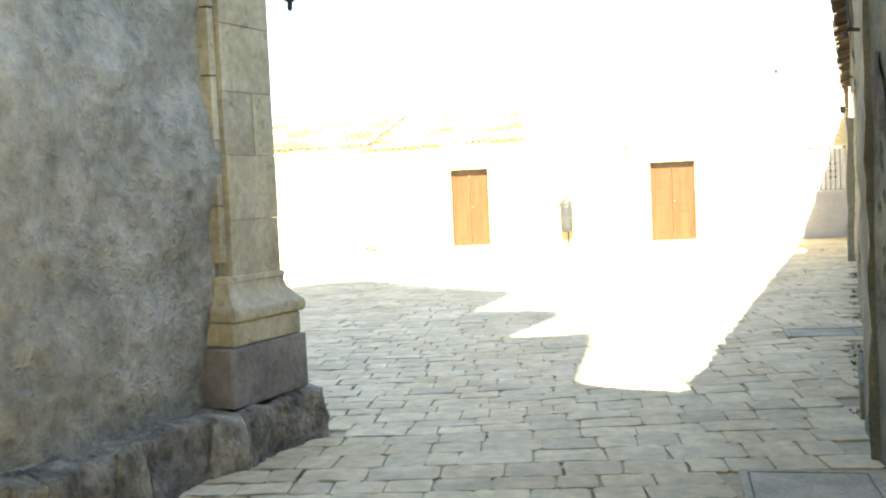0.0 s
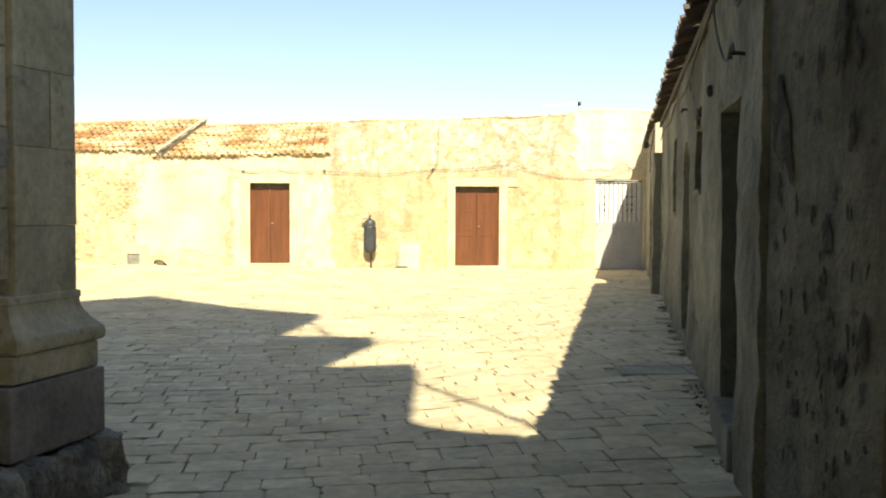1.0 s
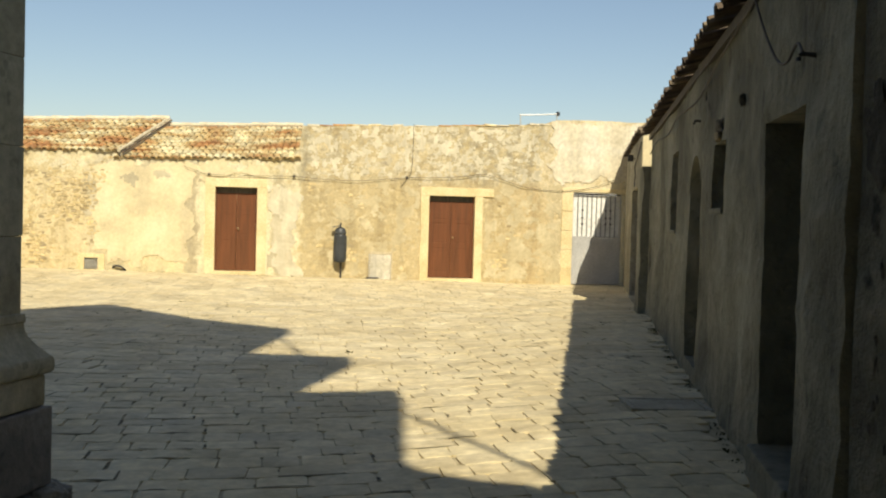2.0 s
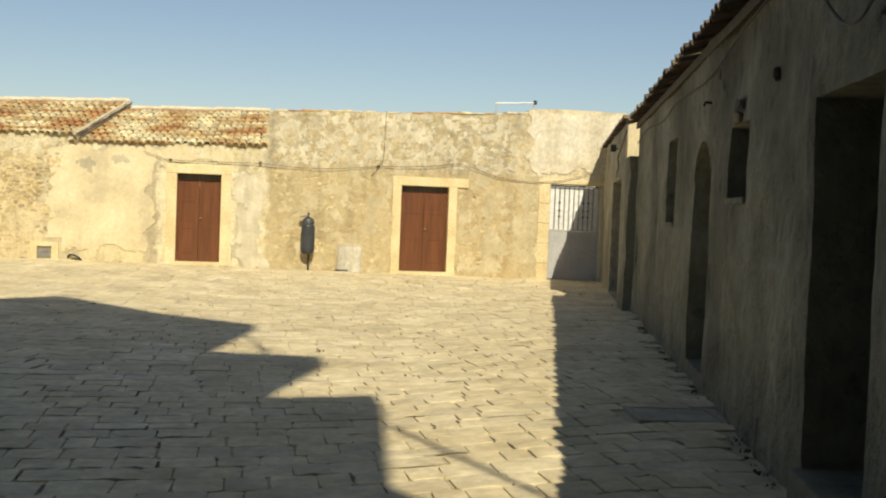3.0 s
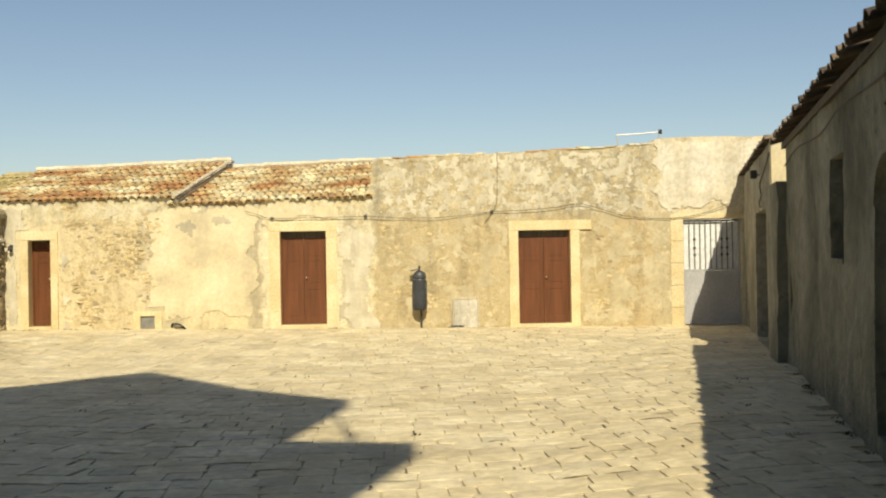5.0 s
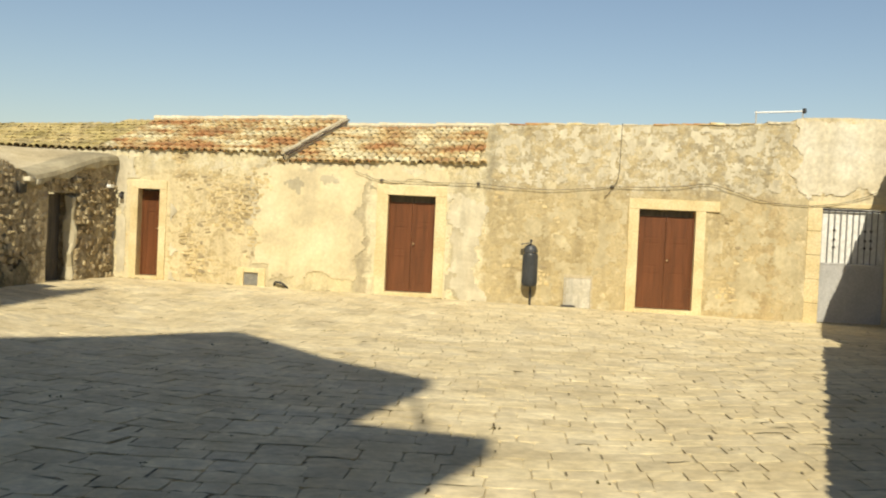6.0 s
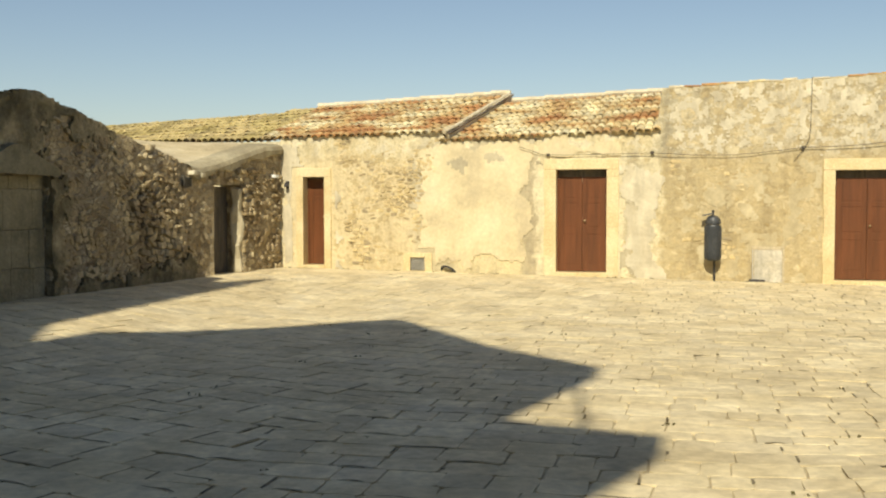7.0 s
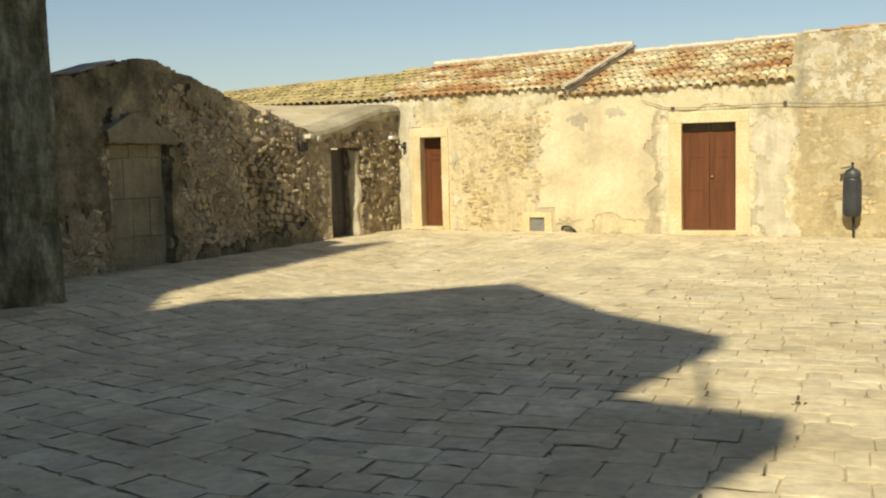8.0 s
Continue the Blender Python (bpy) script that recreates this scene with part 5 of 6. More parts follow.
for i, (a, b) in enumerate(zip(zs, zs[1:])):
    if i == 2:
        church_box("block", 0.30, 0.52, -0.5, 0.002, a + 0.001, b - 0.001, ASHLAR, pil, 0.004)
        church_box("block", 0.525, 0.83, -0.5, -0.004, a + 0.001, b - 0.001, ASHLAR, pil, 0.004)
    else:
        church_box("block", 0.30 - 0.004 * (i % 2), 0.83, -0.5, 0.003 * (i % 3), a + 0.001, b - 0.001, ASHLAR, pil, 0.004)
    church_box("side_strip", 0.835, 0.90, -0.5, -0.035, a + 0.1, b + 0.09, ASHLAR, pil, 0.008)
# moulded base: a hollow curve swept round the shaft
mould = bmesh.new()
rings = []
for z, ex in [(1.205, 0.0), (1.200, 0.016), (1.165, 0.020), (1.160, 0.012)] + [(1.155 - 0.165 * t, 0.012 + 0.113 * (1 - math.cos(t * math.pi / 2)) ** 1.1) for t in np.linspace(0, 1, 9)] + [(0.975, 0.131), (0.950, 0.134), (0.925, 0.130), (0.912, 0.118)]:
    ring = []
    for u, n in ((0.30 - ex * 0.9, -0.5), (0.30 - ex * 0.9, ex * 0.8), (0.90 + ex * 0.5, ex * 0.8), (0.90 + ex * 0.5, -0.5)):
        p = CO + CU * u + CN * n
        ring.append(mould.verts.new((p.x, p.y, z)))
    rings.append(ring)
for a, b in zip(rings, rings[1:]):
    for k in range(4):
        mould.faces.new((a[k], a[(k + 1) % 4], b[(k + 1) % 4], b[k]))
mould.faces.new(rings[0]), mould.faces.new(rings[-1][::-1])
bmesh.ops.recalc_face_normals(mould, faces=mould.faces)
part("moulding", mould, ASHLAR, pil)
church_box("base_course", 0.22, 0.97, -0.5, 0.085, 0.755, 0.908, ASHLAR, pil, 0.014)
church_box("plinth_block", 0.18, 1.02, -0.5, 0.10, 0.36, 0.748, PLINTH_BLOCK, pil, 0.014)
foot = tagged(new("church_footing"), "rough worn stone ledge at the foot of the church wall", "ledge", kind="structure")
u = 0.05
rngf = random.Random(3)
while u < 9.5:
    w = rngf.uniform(0.22, 0.6)
    ob = church_box("footing_stone", u, u + w - 0.004, -0.4, 0.15 + rngf.uniform(-0.05, 0.03), -0.2, 0.335 + rngf.uniform(-0.03, 0.03), PLINTH, foot, 0.03, 0.06, cuts=10)
    for v in ob.data.vertices:
        v.co += noise.turbulence_vector(v.co * 5.0, 4, True, amplitude_scale=0.6, frequency_scale=2.1) * 0.040
    u += w


def build_lantern():
    """A wall lantern on an iron bracket, high on the pilaster."""
    base = CO + CU * 0.30 + CN * 0.02
    L = thing("wall_lantern", "old iron wall lantern on a scrolled bracket", "lantern", at=(base.x, base.y, 3.40))
    d = -CU * 0.14 + CN * 0.08
    part("bracket", tube(bmesh.new(), curve_pts([(0, 0, -0.1), d * 0.5 + Vector((0, 0, 0.12)), d + Vector((0, 0, 0.1)), d], 5), 0.016, 8), IRON, L)
    body = part("glass", lathe(bmesh.new(), [(0.06, -0.28), (0.09, -0.05), (0.0, -0.04)], 6, d), GLASS_DARK, L)
    part("roof", lathe(bmesh.new(), [(0.12, -0.05), (0.07, 0.02), (0.02, 0.05), (0.0, 0.06)], 6, d), IRON, L)
    part("foot", lathe(bmesh.new(), [(0.0, -0.40), (0.02, -0.38), (0.02, -0.33), (0.075, -0.30), (0.07, -0.28)], 8, d), IRON, L)
    return L


build_lantern()

# ---- side building along the passage ----
RO = (right_x(-8.7), -8.7)
RD = (-0.284, -1)
RS = math.sqrt(1 + 0.284 ** 2)


def rs(y):
    return round((-8.7 - y) * RS, 3)


def rw(y, out=0.0, z=0.0):
    """A point of the side building's face: y along it, out towards the yard."""
    n = Vector((-1, 0.284, 0)).normalized()
    return Vector((right_x(y), y, z)) + n * out


RIGHT_RZ = math.atan2(-1, -0.284)              # local x runs along the wall towards the walker, local -y out of it
eave_z = lerp_profile([(-22.0, 3.36), (-15.0, 3.31), (-8.7, 3.24), (-7.0, 3.22), (0.5, 3.02)])
SIDE_LEN = rs(-21.75)
SIDE_OPEN = [(rs(-19.75), rs(-20.85), 0.30, 2.38, 0), (rs(-15.2), rs(-16.2), 0.25, 2.46, 1), (rs(-17.1), rs(-17.85), 1.86, 2.44, 0), (rs(-12.9), rs(-13.75), 1.63, 2.63, 0)]
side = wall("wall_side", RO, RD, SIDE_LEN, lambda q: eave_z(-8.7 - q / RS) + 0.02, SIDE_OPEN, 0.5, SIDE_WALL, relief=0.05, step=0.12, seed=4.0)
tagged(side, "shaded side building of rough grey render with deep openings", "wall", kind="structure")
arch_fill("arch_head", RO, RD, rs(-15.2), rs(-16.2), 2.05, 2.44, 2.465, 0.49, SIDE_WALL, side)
for (y0, y1, z) in ((-12.9, -13.75, 1.63), (-17.1, -17.85, 1.86)):
    sill = boxpart("window_sill", 0, (y0 - y1) * RS, -0.025, 0.40, -0.05, 0.0, SIDE_WALL, side, 0.01)
    sill.matrix_basis = Matrix.Translation(rw(y0, 0.0, z)) @ Matrix.Rotation(RIGHT_RZ, 4, "Z")
st = boxpart("door_step", -0.02, 1.16, -0.06, 0.48, -0.35, 0.298, SIDE_WALL, side, 0.02)
st.matrix_basis = Matrix.Translation(rw(-19.75, 0.0, 0)) @ Matrix.Rotation(RIGHT_RZ, 4, "Z")


def plank_door(y0, y1, z0, z1, back, label, name="door"):
    d = thing(name, label, "door", "doors of the side building", at=rw(y0, -back, z0), rz=RIGHT_RZ)
    w, h = abs(y1 - y0) * RS, z1 - z0
    n = max(3, int(w / 0.17))
    for i in range(n):
        boxpart("plank", i * w / n + 0.003, (i + 1) * w / n - 0.003, 0.0, 0.035, 0, h, OLD_WOOD, d, 0.004)
    for z in (0.18 * h, 0.75 * h):
        boxpart("ledge", 0.02, w - 0.02, -0.03, -0.001, z, z + 0.11, OLD_WOOD, d, 0.004)
    boxpart("latch", w - 0.2, w - 0.06, -0.045, -0.031, 0.5 * h, 0.5 * h + 0.03, IRON, d, 0.003)
    return d


plank_door(-15.2, -16.2, 0.25, 2.46, 0.36, "dark weathered plank door under a low arch")
plank_door(-19.75, -20.85, 0.30, 2.38, 0.44, "dark weathered plank door deep in its opening")


def shutter(y0, y1, z0, z1, back, label):
    w, h = abs(y1 - y0) * RS, z1 - z0
    d = thing("window", label, "window", "windows of the side building", at=rw(y0, -back, z0), rz=RIGHT_RZ)
    boxpart("shutter", 0.0, w / 2 - 0.004, 0.0, 0.04, 0, h, OLD_WOOD, d, 0.004)
    boxpart("shutter", w / 2 + 0.004, w, 0.0, 0.04, 0, h, OLD_WOOD, d, 0.004)
    for k in range(4):
        xx = (k + 0.5) * w / 4
        part("bar", tube(bmesh.new(), [(xx, -0.12, 0), (xx, -0.12, h)], 0.009, 6), IRON, d)
    part("cross_bar", tube(bmesh.new(), [(0, -0.12, h / 2), (w, -0.12, h / 2)], 0.008, 6), IRON, d)
    return d


shutter(-12.9, -13.75, 1.63, 2.63, 0.28, "small barred window with dark closed shutters")
shutter(-17.1, -17.85, 1.86, 2.44, 0.28, "small barred window with dark closed shutters, broken lintel")
# broken stone over the small window
lint = part("broken_lintel", box(bmesh.new(), 0.2, 0.5, -0.02, 0.12, 0.0, 0.09, 0.02, 0.05, cuts=3), SOIL)
lint.matrix_basis = Matrix.Translation(rw(-17.08, 0.01, 2.45)) @ Matrix.Rotation(RIGHT_RZ, 4, "Z")
tagged(lint, "crumbling stone lintel over a small window", "lintel", kind="structure")
# roof and eaves of the side building
# Eaves run on past the wall, out of view, to carry their ground shadow.
e0, e1 = rw(-25.0, 0.13, eave_z(-21.75) + 0.02), rw(-8.4, 0.13, eave_z(-8.6) + 0.02)
r0, r1 = rw(-25.0, -3.4, eave_z(-21.75) + 1.15), rw(-8.6, -3.4, eave_z(-8.6) + 1.15)
tiled_roof("roof_side", e1, e0, r1, r0, TILE_DARK, "curved-tile eaves of the side building, coloured dark as a silhouette", first_only=3, uneven=1.3)
rf = bmesh.new()
e0, e1 = rw(-25.0, 0.05, eave_z(-21.75) + 0.09), rw(-8.6, 0.05, eave_z(-8.6) + 0.09)
vs = [rf.verts.new(p) for p in (e0, e1, r1, r0)]
ws = [rf.verts.new(p - Vector((0, 0, 0.09))) for p in (e0, e1, r1, r0)]
rf.faces.new(vs), rf.faces.new(ws[::-1])
for i in range(4):
    rf.faces.new((vs[i], ws[i], ws[(i + 1) % 4], vs[(i + 1) % 4]))
for v in rf.verts:
    v.co.z -= 0.08
# Dark wood here deepens the shade under the eaves.
deck = part("roof_deck", rf, OLD_WOOD)
tagged(deck, "roof boarding of the side building, dark to deepen the eaves' shade", "roof", kind="structure")
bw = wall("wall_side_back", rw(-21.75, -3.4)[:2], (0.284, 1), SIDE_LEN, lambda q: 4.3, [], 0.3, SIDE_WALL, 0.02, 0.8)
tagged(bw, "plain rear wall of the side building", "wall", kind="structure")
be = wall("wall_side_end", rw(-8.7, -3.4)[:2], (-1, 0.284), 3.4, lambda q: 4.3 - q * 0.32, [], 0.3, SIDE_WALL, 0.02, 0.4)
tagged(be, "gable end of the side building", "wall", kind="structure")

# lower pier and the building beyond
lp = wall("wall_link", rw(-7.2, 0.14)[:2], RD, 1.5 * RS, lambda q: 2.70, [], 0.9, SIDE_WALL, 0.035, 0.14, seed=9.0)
tagged(lp, "low rendered link wall between two side buildings", "wall", kind="structure")
fd = [(rs(-3.5) - rs(0.4), rs(-5.95) - rs(0.4), 0.02, 2.42, 0)]
fd = [(round(a, 3), round(b, 3), c, d, e) for a, b, c, d, e in fd]
far_side = wall("wall_far_side", rw(0.4, 0.06)[:2], RD, rs(-7.2) - rs(0.4), lambda q: 3.38 + 0.010 * q, fd, 0.45, FAR_RENDER, 0.035, 0.13, seed=12.0)
tagged(far_side, "low shaded side building of pale grey render", "wall", kind="structure")
fe = wall("wall_far_end", rw(-7.27, 0.075)[:2], (1, -0.284), 3.2, lambda q: 3.47 + 0.12 * q, [], 0.4, PLASTER_CREAM, 0.03, 0.2, seed=13.0)
tagged(fe, "sunlit end wall above the low link", "wall", kind="structure")
d2 = thing("door", "dark old plank door with iron straps", "door", "doors of the side building", at=rw(-3.5, -0.20, 0.02), rz=RIGHT_RZ)
wdt = 2.45 * RS
for i in range(12):
    boxpart("plank", i * wdt / 12 + 0.003, (i + 1) * wdt / 12 - 0.003, 0, 0.04, 0, 2.40, OLD_WOOD, d2, 0.004)
for z in (0.4, 1.2, 2.0):
    boxpart("strap", 0.02, wdt - 0.02, -0.012, -0.001, z, z + 0.06, IRON, d2, 0.003)
e0, e1 = rw(-7.25, 0.10, 3.47), rw(0.3, 0.10, 3.39)
r0, r1 = rw(-7.25, -3.2, 4.0), rw(0.3, -3.2, 3.9)
tiled_roof("roof_far_side", e1, e0, r1, r0, TILE_DARK, "curved-tile eaves of the low side building, coloured dark as a silhouette", joined=True, first_only=3)

# near part of the side building, turned a little away from the passage
near_top = lambda q: 3.3
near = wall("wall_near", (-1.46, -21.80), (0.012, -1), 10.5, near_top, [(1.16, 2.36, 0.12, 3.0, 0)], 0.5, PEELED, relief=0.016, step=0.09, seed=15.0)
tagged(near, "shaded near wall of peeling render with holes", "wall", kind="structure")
nd = thing("door", "dark weathered plank door deep in the peeling wall", "door", "doors of the side building", at=(-1.455, -22.96, 0.12), rz=math.atan2(-1, 0.012))
for i in range(6):
    boxpart("plank", i * 0.2 + 0.003, i * 0.2 + 0.197, 0.38, 0.42, 0, 2.88, OLD_WOOD, nd, 0.004)
for z in (0.5, 2.1):
    boxpart("ledge", 0.02, 1.18, 0.35, 0.379, z, z + 0.11, OLD_WOOD, nd, 0.004)
rngp = random.Random(21)
scars = [(-21.96, 2.12, 0.075, 0.20), (-22.56, 2.46, 0.055, 0.13), (-22.68, 2.04, 0.030, 0.08), (-22.46, 1.55, 0.035, 0.10), (-22.36, 2.36, 0.018, 0.08), (-22.72, 2.40, 0.020, 0.09), (-22.80, 1.10, 0.045, 0.09), (-22.15, 0.70, 0.030, 0.05), (-22.60, 0.95, 0.040, 0.07)]
scars += [(-21.93 - rngp.uniform(0.0, 0.95), min(1.7, max(0.15, rngp.gauss(0.95, 0.28))), rngp.uniform(0.004, 0.013), rngp.uniform(0.012, 0.050)) for _ in range(50)]
# Flattened dark lumps: flake scars, and shade drawn where the wall has gouges.
for k, (y, z, w, h) in enumerate(scars):
    bm = bmesh.new()
    bmesh.ops.create_icosphere(bm, subdivisions=3 if h > 0.1 else 2, radius=1.0)
    for v in bm.verts:
        f = 1 + 0.9 * noise.fractal(v.co * 1.6 + Vector((k * 3.7, 0, 0)), 0.8, 2.0, 3)
        v.co = Vector((v.co.x * 0.006, v.co.y * w * f, v.co.z * h * f))
    ob = part("flake_scar", bm, SCAR, near)
    ob.matrix_basis = Matrix.Translation((-1.468, y, z)) @ Matrix.Rotation(rngp.uniform(-0.3, 0.3), 4, "X")

# patches where the side building's render has come off
for k, (y, z, w, h) in enumerate(((-18.72, 2.66, 0.010, 0.045), (-17.45, 2.58, 0.16, 0.07), (-16.6, 2.95, 0.012, 0.06))):
    bm = bmesh.new()
    bmesh.ops.create_icosphere(bm, subdivisions=3, radius=1.0)
    for v in bm.verts:
        f = 1 + 0.9 * noise.fractal(v.co * 1.6 + Vector((k * 5.1, 2, 0)), 0.8, 2.0, 3)
        v.co = Vector((v.co.x * w * f, v.co.y * 0.035, v.co.z * h * f))
    ob = part("flake_scar", bm, SCAR, side)
    ob.matrix_basis = Matrix.Translation(rw(y, 0.0, z)) @ Matrix.Rotation(RIGHT_RZ, 4, "Z")

# loose cables and brackets on the side building
cable("cable", [rw(-19.4, 0.05, 3.25), rw(-19.9, 0.07, 2.95), rw(-20.3, 0.06, 2.70), rw(-20.6, 0.06, 2.64), rw(-20.85, 0.06, 2.70), rw(-21.05, 0.07, 2.62)], 0.009, "loose black cable end on the render")
cable("cable", [rw(-20.9, 0.04, 2.98), rw(-21.1, 0.06, 2.88), rw(-21.3, 0.05, 2.93), rw(-21.45, 0.05, 3.05)], 0.009, "loose black cable end on the render")
cable("cable", [rw(-8.9, 0.04, 2.9), rw(-10.5, 0.04, 3.0), rw(-12.5, 0.04, 2.93), rw(-14.0, 0.05, 3.02), rw(-16.0, 0.04, 2.98), rw(-17.6, 0.05, 3.12), rw(-19.4, 0.05, 3.25)], 0.009, "slack black cable under the eaves")
cable("cable", [rw(-7.2, 0.10, 3.25), rw(-6.2, 0.11, 3.02), rw(-5.6, 0.13, 2.86), rw(-5.7, 0.12, 2.66), rw(-5.3, 0.12, 2.55), rw(-5.5, 0.12, 2.46)], 0.012, "black cable hanging by the far door")
for (y, z, lab) in ((-16.2, 2.74, "small dark bracket stub in the render"), (-21.05, 2.60, "rusty iron hook in the render")):
    b = part("wall_hook", tube(bmesh.new(), curve_pts([rw(y, -0.02, z), rw(y, 0.075, z + 0.01), rw(y, 0.09, z - 0.025)], 4), 0.013, 6), IRON)
    tagged(b, lab, "hook")
fl = thing("floodlight", "small dark floodlight under the far eaves", "floodlight", at=rw(-5.2, 0.10, 3.05), rz=RIGHT_RZ)
boxpart("housing", -0.1, 0.1, -0.16, -0.05, -0.06, 0.08, IRON, fl, 0.012)
part("bracket", tube(bmesh.new(), [(0, 0.0, 0), (0, -0.06, 0)], 0.014, 6), IRON, fl)

# ---- unseen stepped masonry behind the walker, shaped to cast the yard's big shadow ----
def prism(bm, poly, y0, y1):
    """A convex outline in x and z, drawn out along y."""
    f = [bm.verts.new((x, y0, z)) for x, z in poly]
    b = [bm.verts.new((x, y1, z)) for x, z in poly]
    bm.faces.new(f), bm.faces.new(b[::-1])
    for i in range(len(f)):
        j = (i + 1) % len(f)
        bm.faces.new((f[j], f[i], b[i], b[j]))


def build_shadow_caster():
    y0 = -29.6
    def at(x, y):
        """The point of the front whose shadow falls on (x, y) of the yard."""
        h = (y - y0) / SUN_RUN + ground_z(x, y)
        return (x + SUN_SIDE * h, h)
    t = tagged(new("shadow_caster_front"), "unseen stepped masonry added to cast the yard's shadow", "church", kind="structure")
    tip1, in1, tip2, in2, tip3, in3 = at(-3.99, -10.28), at(-4.62, -12.96), at(-3.23, -13.28), at(-4.06, -15.78), at(-2.87, -15.70), at(-3.17, -18.74)
    tower, notch, shoulder, apex, mid = at(-11.15, -2.1), at(-11.15, -9.74), at(-10.47, -10.72), at(-7.33, -6.56), at(-5.41, -9.05)
    left, low = at(-10.33, -9.68), at(-11.55, -3.9)
    broken = [at(*p) for p in ((-3.04, -19.19), (-2.72, -19.55), (-2.42, -19.73), (-2.25, -20.06), (-2.07, -20.1))]
    # Outlines worked back from the corners of the shadow they have to throw.
    pieces = [
        [(-20, 0), (-20, low[1]), low, tower, (tower[0], 0)],
        [(tower[0], 0), (tower[0], notch[1]), shoulder, (shoulder[0], 0)],
        [(shoulder[0], 0), shoulder, left, apex, (apex[0], 0)],
        [(apex[0], 5.2), apex, mid, tip1, in1, (in1[0], 5.2)],
        [(in1[0], in2[1]), in1, tip2, in2],
        [(in1[0], in3[1]), (in1[0], in2[1]), in2, tip3, in3],
        [(in1[0], 5.2), (in1[0], in3[1]), in3, *broken, (0.6, broken[-1][1]), (0.6, 5.2)],
        [(-0.9, -0.3), (-0.9, 5.2), (0.6, 5.2), (0.6, -0.3)],
    ]
    for p in pieces:
        bm = bmesh.new()
        prism(bm, p, y0, y0 - 0.7)
        part("masonry", bm, CHURCH, t)
    # Rods added out of view to throw two thin line shadows.
    for p, q in (((-2.90, -17.1), (-2.15, -19.9)), ((-4.12, -11.3), (-3.8, -13.3))):
        (x0, z0), (x1, z1) = at(*p), at(*q)
        part("line_shadow_rod", tube(bmesh.new(), [(x0, y0, z0), (x1, y0, z1)], 0.03, 8), IRON, t)
    return t


build_shadow_caster()
# Added out of view to stop sun leaking in under the stepped masonry.
end_wall2 = wall("sun_block_wall", (-12.0, -36.0), (1, 0), 13.0, lambda q: 9.0, [], 0.4, CHURCH, 0.02, 0.6)
tagged(end_wall2, "unseen plain wall added to block sun through the passage", "wall", kind="structure")

# ---- drain covers ----
for (cx, cy, w, d) in ((-0.62, -17.3, 0.72, 0.56), (-1.95, -22.25, 0.75, 0.6)):
    dc = thing("drain_cover", "flat dark stone inspection cover set in the paving", "drain cover", at=(cx, cy, ground_z(cx, cy)), rz=-0.12)
    boxpart("rim", -w / 2, w / 2, -d / 2, -d / 2 + 0.05, -0.03, 0.010, DRAIN, dc, 0.004)
    boxpart("rim", -w / 2, w / 2, d / 2 - 0.05, d / 2, -0.03, 0.010, DRAIN, dc, 0.004)
    boxpart("rim", -w / 2, -w / 2 + 0.05, -d / 2 + 0.051, d / 2 - 0.051, -0.03, 0.010, DRAIN, dc, 0.004)
    boxpart("rim", w / 2 - 0.05, w / 2, -d / 2 + 0.051, d / 2 - 0.051, -0.03, 0.010, DRAIN, dc, 0.004)
    boxpart("slab", -w / 2 + 0.056, w / 2 - 0.056, -d / 2 + 0.056, d / 2 - 0.056, -0.03, 0.006, DRAIN, dc, 0.006)

# ---- stones of the ruined wing ----
upper_z = rubble_face(wing, -9.8, -0.05, 0.15, wing_prof, [(-2.70, -1.72, 0.0, 2.02), (-8.55, -7.25, 0.0, 2.45)], 300, 2)
rubble_upper(wing, upper_z, wing_prof, [(-2.70, -1.72, 0.0, 2.02), (-8.55, -7.25, 0.0, 2.45)], 8)

# ---- paving ----
def paving_mesh(name, seed, mat, drop=0.008):
    """A unit paving stone, worn and slightly irregular, chamfered at the top."""
    r = random.Random(seed)
    q = [(-0.5, -0.42), (-0.42, -0.5), (0, -0.5), (0.43, -0.5), (0.5, -0.41), (0.5, 0.42), (0.42, 0.5), (0, 0.5), (-0.43, 0.5), (-0.5, 0.41)]
    q = [(x + r.uniform(-0.035, 0.03), y + r.uniform(-0.05, 0.04)) for x, y in q]
    n = len(q)
    vs = [(x, y, -0.06) for x, y in q] + [(x, y, -drop) for x, y in q] + [(x * 0.975, y * 0.965, r.uniform(-0.002, 0.002)) for x, y in q] + [(r.uniform(-0.1, 0.1), r.uniform(-0.1, 0.1), 0.005)]
    fs = []
    for i in range(n):
        j = (i + 1) % n
        fs += [(i, j, n + j, n + i), (n + i, n + j, 2 * n + j, 2 * n + i), (2 * n + i, 2 * n + j, 3 * n)]
    return mesh_of(name, vs, fs, mat)


PAVERS = [paving_mesh("paving_stone", k, PAVING, 0.0022) for k in range(8)] + [paving_mesh("paving_stone_worn", 20 + k, PAVING, 0.0025) for k in range(8)]
paving = tagged(new("paving"), "worn limestone paving blocks laid in rows over the yard", "paving", kind="structure")


def inside_yard(x, y):
    if y > -0.07 or y < -29.0 or x > right_x(y) - 0.05 + (0.25 if y > -8.7 else 0):
        return False
    if y < -21.6 and x > -1.55:
        return False
    if x < -12.07 + 0.09 * y + 0.1:
        return False
    if y < -20.6 and (Vector((x, y, 0)) - CO).dot(CN) < 0.16:
        return False
    if x < -11.4 and y < -10.9:
        return False
    if abs(x + 0.62) < 0.5 and abs(y + 17.3) < 0.4 or abs(x + 1.95) < 0.5 and abs(y + 22.25) < 0.42:
        return False
    return True


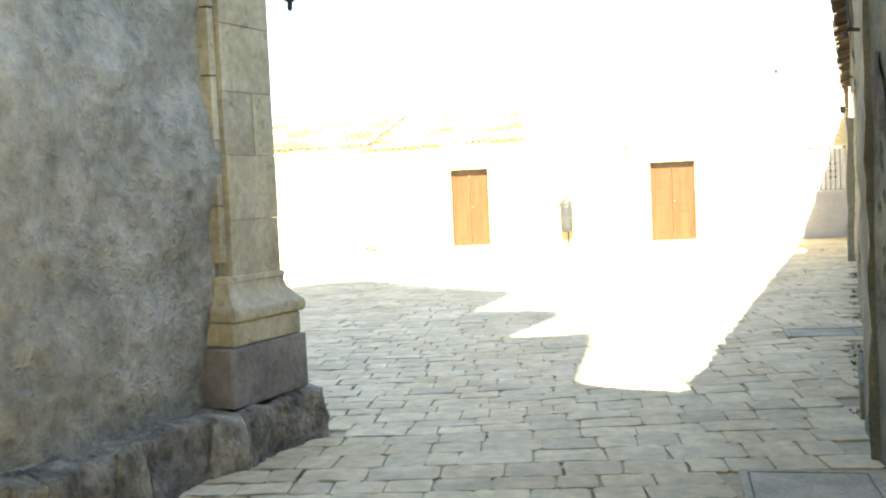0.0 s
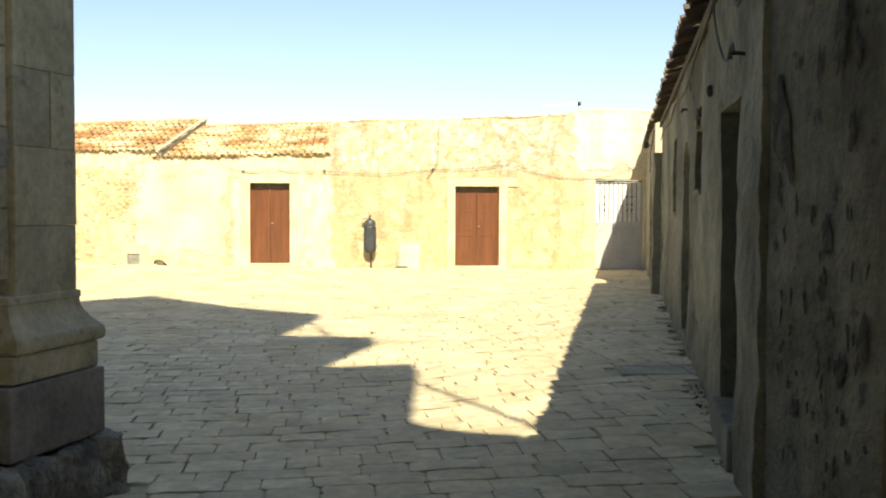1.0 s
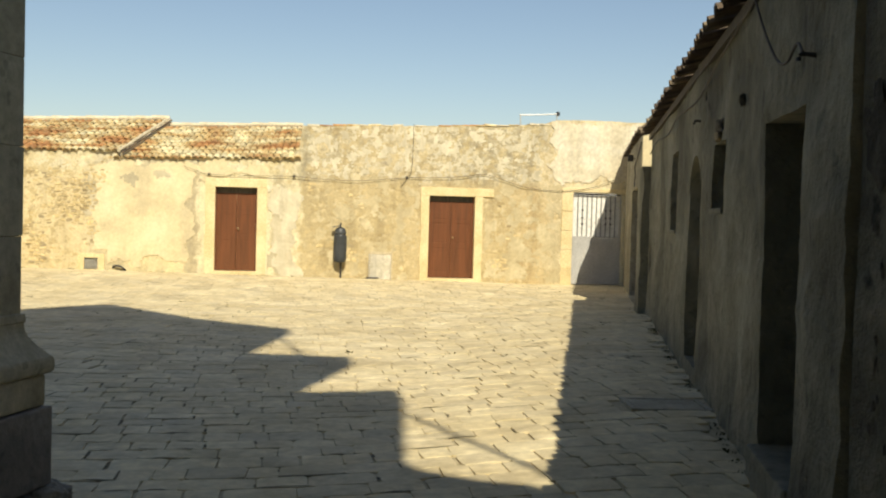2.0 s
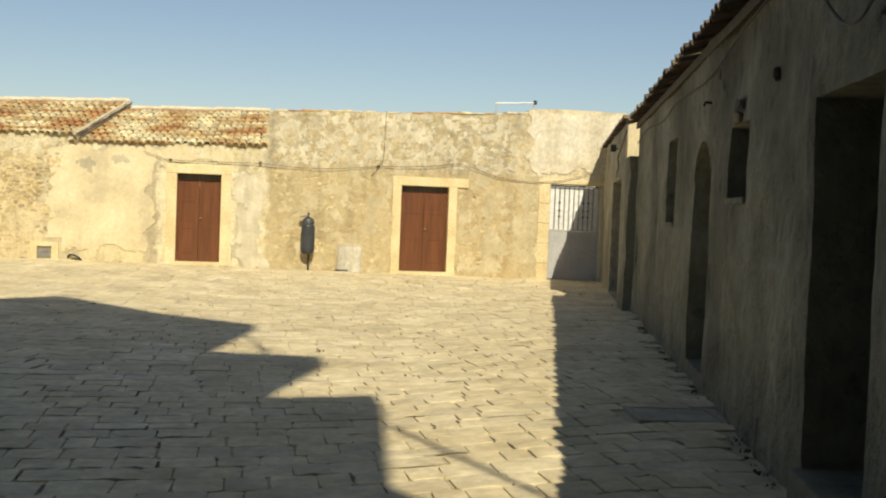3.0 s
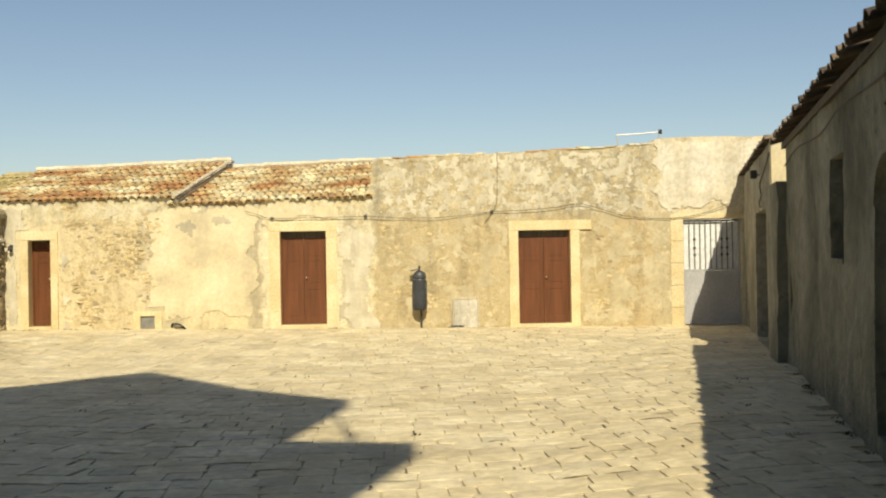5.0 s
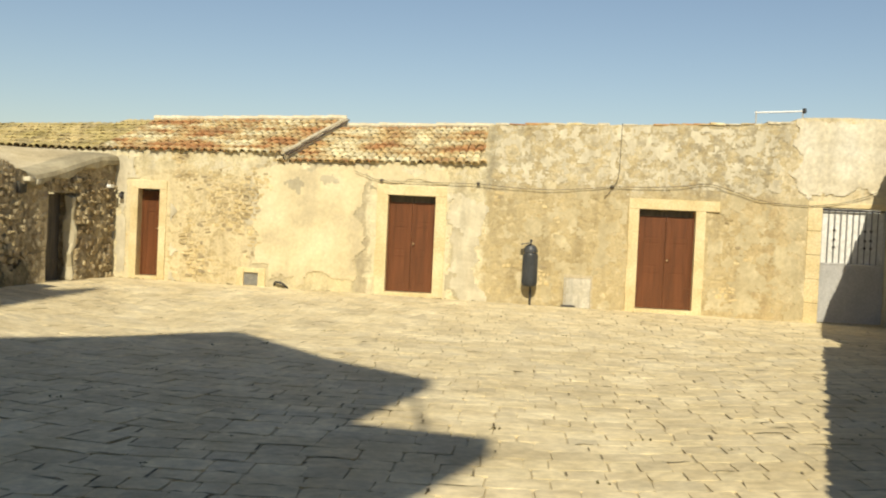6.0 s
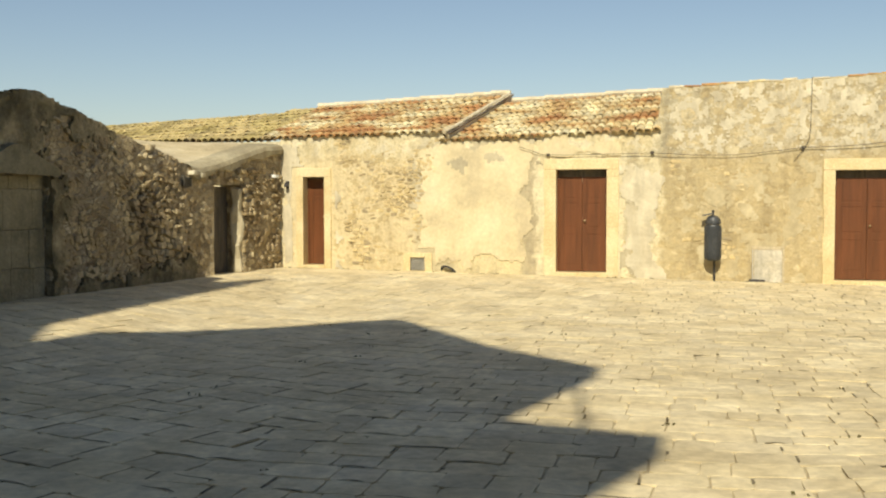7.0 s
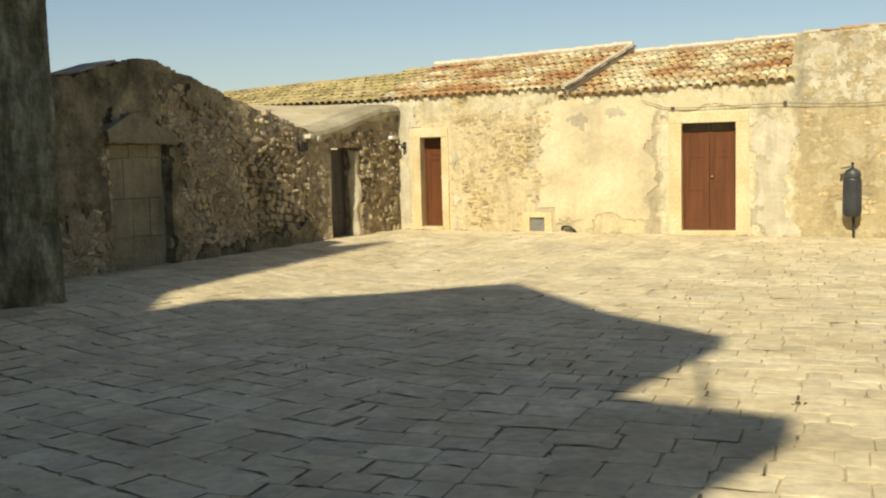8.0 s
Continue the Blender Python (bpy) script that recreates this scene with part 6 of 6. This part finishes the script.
def lay_paving():
    V, F = [], []
    SV, SF = [], []
    singles = 0
    srcs = [([v.co.copy() for v in me.vertices], [tuple(p.vertices) for p in me.polygons]) for me in PAVERS]
    for zone, ang in ((0, radians(1.5)), (1, radians(-15.0))):
        rng = random.Random(40 + zone)
        c, s = math.cos(ang), math.sin(ang)
        v = -34.0
        while v < 8.0:
            h = rng.uniform(0.24, 0.33) if zone == 0 else rng.uniform(0.29, 0.38)
            uu = -22.0 + rng.uniform(0, 0.5)
            while uu < 16.0:
                w = rng.choice((0.22, 0.27, 0.32, 0.37, 0.45)) * (1.0 if zone == 0 else 1.25) + rng.uniform(-0.03, 0.03)
                cu, cv = uu + w / 2, v + h / 2
                x, y = cu * c - cv * s, cu * s + cv * c
                uu += w
                border = -5.6 + 0.12 * (y + 10)
                under = zone == 1 and border <= x < border + 0.32      # the older bed runs on under the seam
                if (x < border) != (zone == 1) and not under or not inside_yard(x, y):
                    continue
                me_i = rng.randrange(8) + (8 if y > -8.5 + rng.uniform(-2.0, 2.0) else 0)
                tilt = Matrix.Rotation(rng.gauss(0, 0.005), 4, "X") @ Matrix.Rotation(rng.gauss(0, 0.005), 4, "Y")
                # More soil in the shadowed south-west, so joints look darker where shade lies.
                if rng.random() < (0.24 if y < -11.5 and x < -4.5 else 0.34 if y > -7.5 and x > -2.0 else 0.10):
                    # a joint that has lost its filling: dark soil at the stone's end
                    gap, part_h = rng.uniform(0.012, 0.03), h * (rng.uniform(0.4, 1.0) if y < -11.5 and x < -4.5 else rng.uniform(0.2, 0.55))
                    off = rng.uniform(-0.5, 0.5) * (h - part_h)
                    o = len(SV)
                    for du, dv in ((-w / 2, off - part_h / 2), (-w / 2 + gap, off - part_h / 2 * rng.uniform(0.7, 1)), (-w / 2 + gap * rng.uniform(0.5, 1), off + part_h / 2), (-w / 2, off + part_h / 2 * rng.uniform(0.7, 1))):
                        qx, qy = cu + du - 0.008, cv + dv
                        px, py = qx * c - qy * s, qx * s + qy * c
                        SV.append((px, py, ground_z(px, py) + 0.0045))
                    SF.append((o, o + 1, o + 2, o + 3))
                # Weighted to the same shadowed area, which darkens its joints further.
                if rng.random() < (0.36 if y < -11.5 and x < -4.5 else 0.10 if y < -12 else 0.03):
                    # the same along the stone's long side, wavering
                    run, o, k = w * rng.uniform(0.5, 1.15), len(SV), 6
                    ph = rng.uniform(0, 6.3)
                    for i in range(k):
                        du = (i / (k - 1) - 0.5) * run
                        wv = 0.010 * math.sin(ph + i * 1.3)
                        th = rng.uniform(0.006, 0.016) * math.sin(math.pi * (i + 0.4) / k)
                        for dv in (wv - th, wv + th):
                            qx, qy = cu + du, cv - h / 2 + dv
                            px, py = qx * c - qy * s, qx * s + qy * c
                            SV.append((px, py, ground_z(px, py) + 0.0055))
                    SF += [(o + 2 * i, o + 2 * i + 2, o + 2 * i + 3, o + 2 * i + 1) for i in range(k - 1)]
                gx, gy = (ground_z(x + 0.1, y) - ground_z(x - 0.1, y)) / 0.2, (ground_z(x, y + 0.1) - ground_z(x, y - 0.1)) / 0.2
                lie = Matrix.Rotation(math.atan(gy), 4, "X") @ Matrix.Rotation(-math.atan(gx), 4, "Y")
                M = Matrix.Translation((x, y, ground_z(x, y) + rng.gauss(0, 0.002) - (0.008 if under else 0))) @ lie @ Matrix.Rotation(ang + rng.gauss(0, 0.012) + (math.pi if rng.random() < 0.5 else 0), 4, "Z") @ tilt @ Matrix.Diagonal((w - rng.uniform(0.003, 0.014), h - rng.uniform(0.001, 0.010), 1, 1))
                if -5.2 < x < -0.8 and -22.8 < y < -16.0 and singles < 300:
                    ob = new("paving_stone", PAVERS[me_i])
                    ob.parent = paving
                    ob.matrix_basis = M
                    singles += 1
                else:
                    o = len(V)
                    V += [M @ q for q in srcs[me_i][0]]
                    F += [tuple(i + o for i in f) for f in srcs[me_i][1]]
            v += h
    soil = new("joint_soil", mesh_of("joint_soil", SV, SF, SOIL))
    soil.parent = paving
    soil["kind"] = "stuff"
    ob = new("paving_field", mesh_of("paving_field", V, F, PAVING))
    ob.parent = paving
    ob["kind"] = "stuff"
    return ob


lay_paving()


def weeds():
    """Dry tufts in the joints of the paving and along the foot of the walls."""
    rng = random.Random(77)
    V, F = [], []
    spots = []
    for _ in range(110):
        x, y = rng.triangular(-11.5, 3.5, 1.5), rng.uniform(-15, -0.6)
        if inside_yard(x, y) and (rng.random() < 0.75 or x > 0):
            spots.append((x, y, rng.uniform(0.5, 1.1)))
    for _ in range(90):
        y = rng.uniform(-21, -8.8)
        p = rw(y, 0.06)
        spots.append((p.x, p.y, rng.uniform(0.4, 1.0)))
    for _ in range(60):
        spots.append((rng.uniform(-12, 3), -0.08, rng.uniform(0.5, 1.2)))
    for x, y, k in spots:
        z = ground_z(x, y) - 0.02
        for b in range(rng.randint(4, 8)):
            a = rng.uniform(0, 2 * math.pi)
            L = rng.uniform(0.02, 0.05) * k
            hgt = rng.uniform(0.022, 0.045) * k
            px, py = x + rng.uniform(-0.06, 0.06) * k, y + rng.uniform(-0.02, 0.02) * k
            o = len(V)
            ca, sa = math.cos(a), math.sin(a)
            V += [(px - sa * 0.006, py + ca * 0.006, z), (px + sa * 0.006, py - ca * 0.006, z), (px + ca * L * 0.5 + sa * 0.004, py + sa * L * 0.5 - ca * 0.004, z + hgt), (px + ca * L, py + sa * L, z + hgt * 0.9)]
            F += [(o, o + 1, o + 2), (o, o + 2, o + 3)]
    ob = new("joint_weeds", mesh_of("joint_weeds", V, F, WEED))
    return tagged(ob, "dry weed tufts in the paving joints", "weeds", kind="stuff")


weeds()
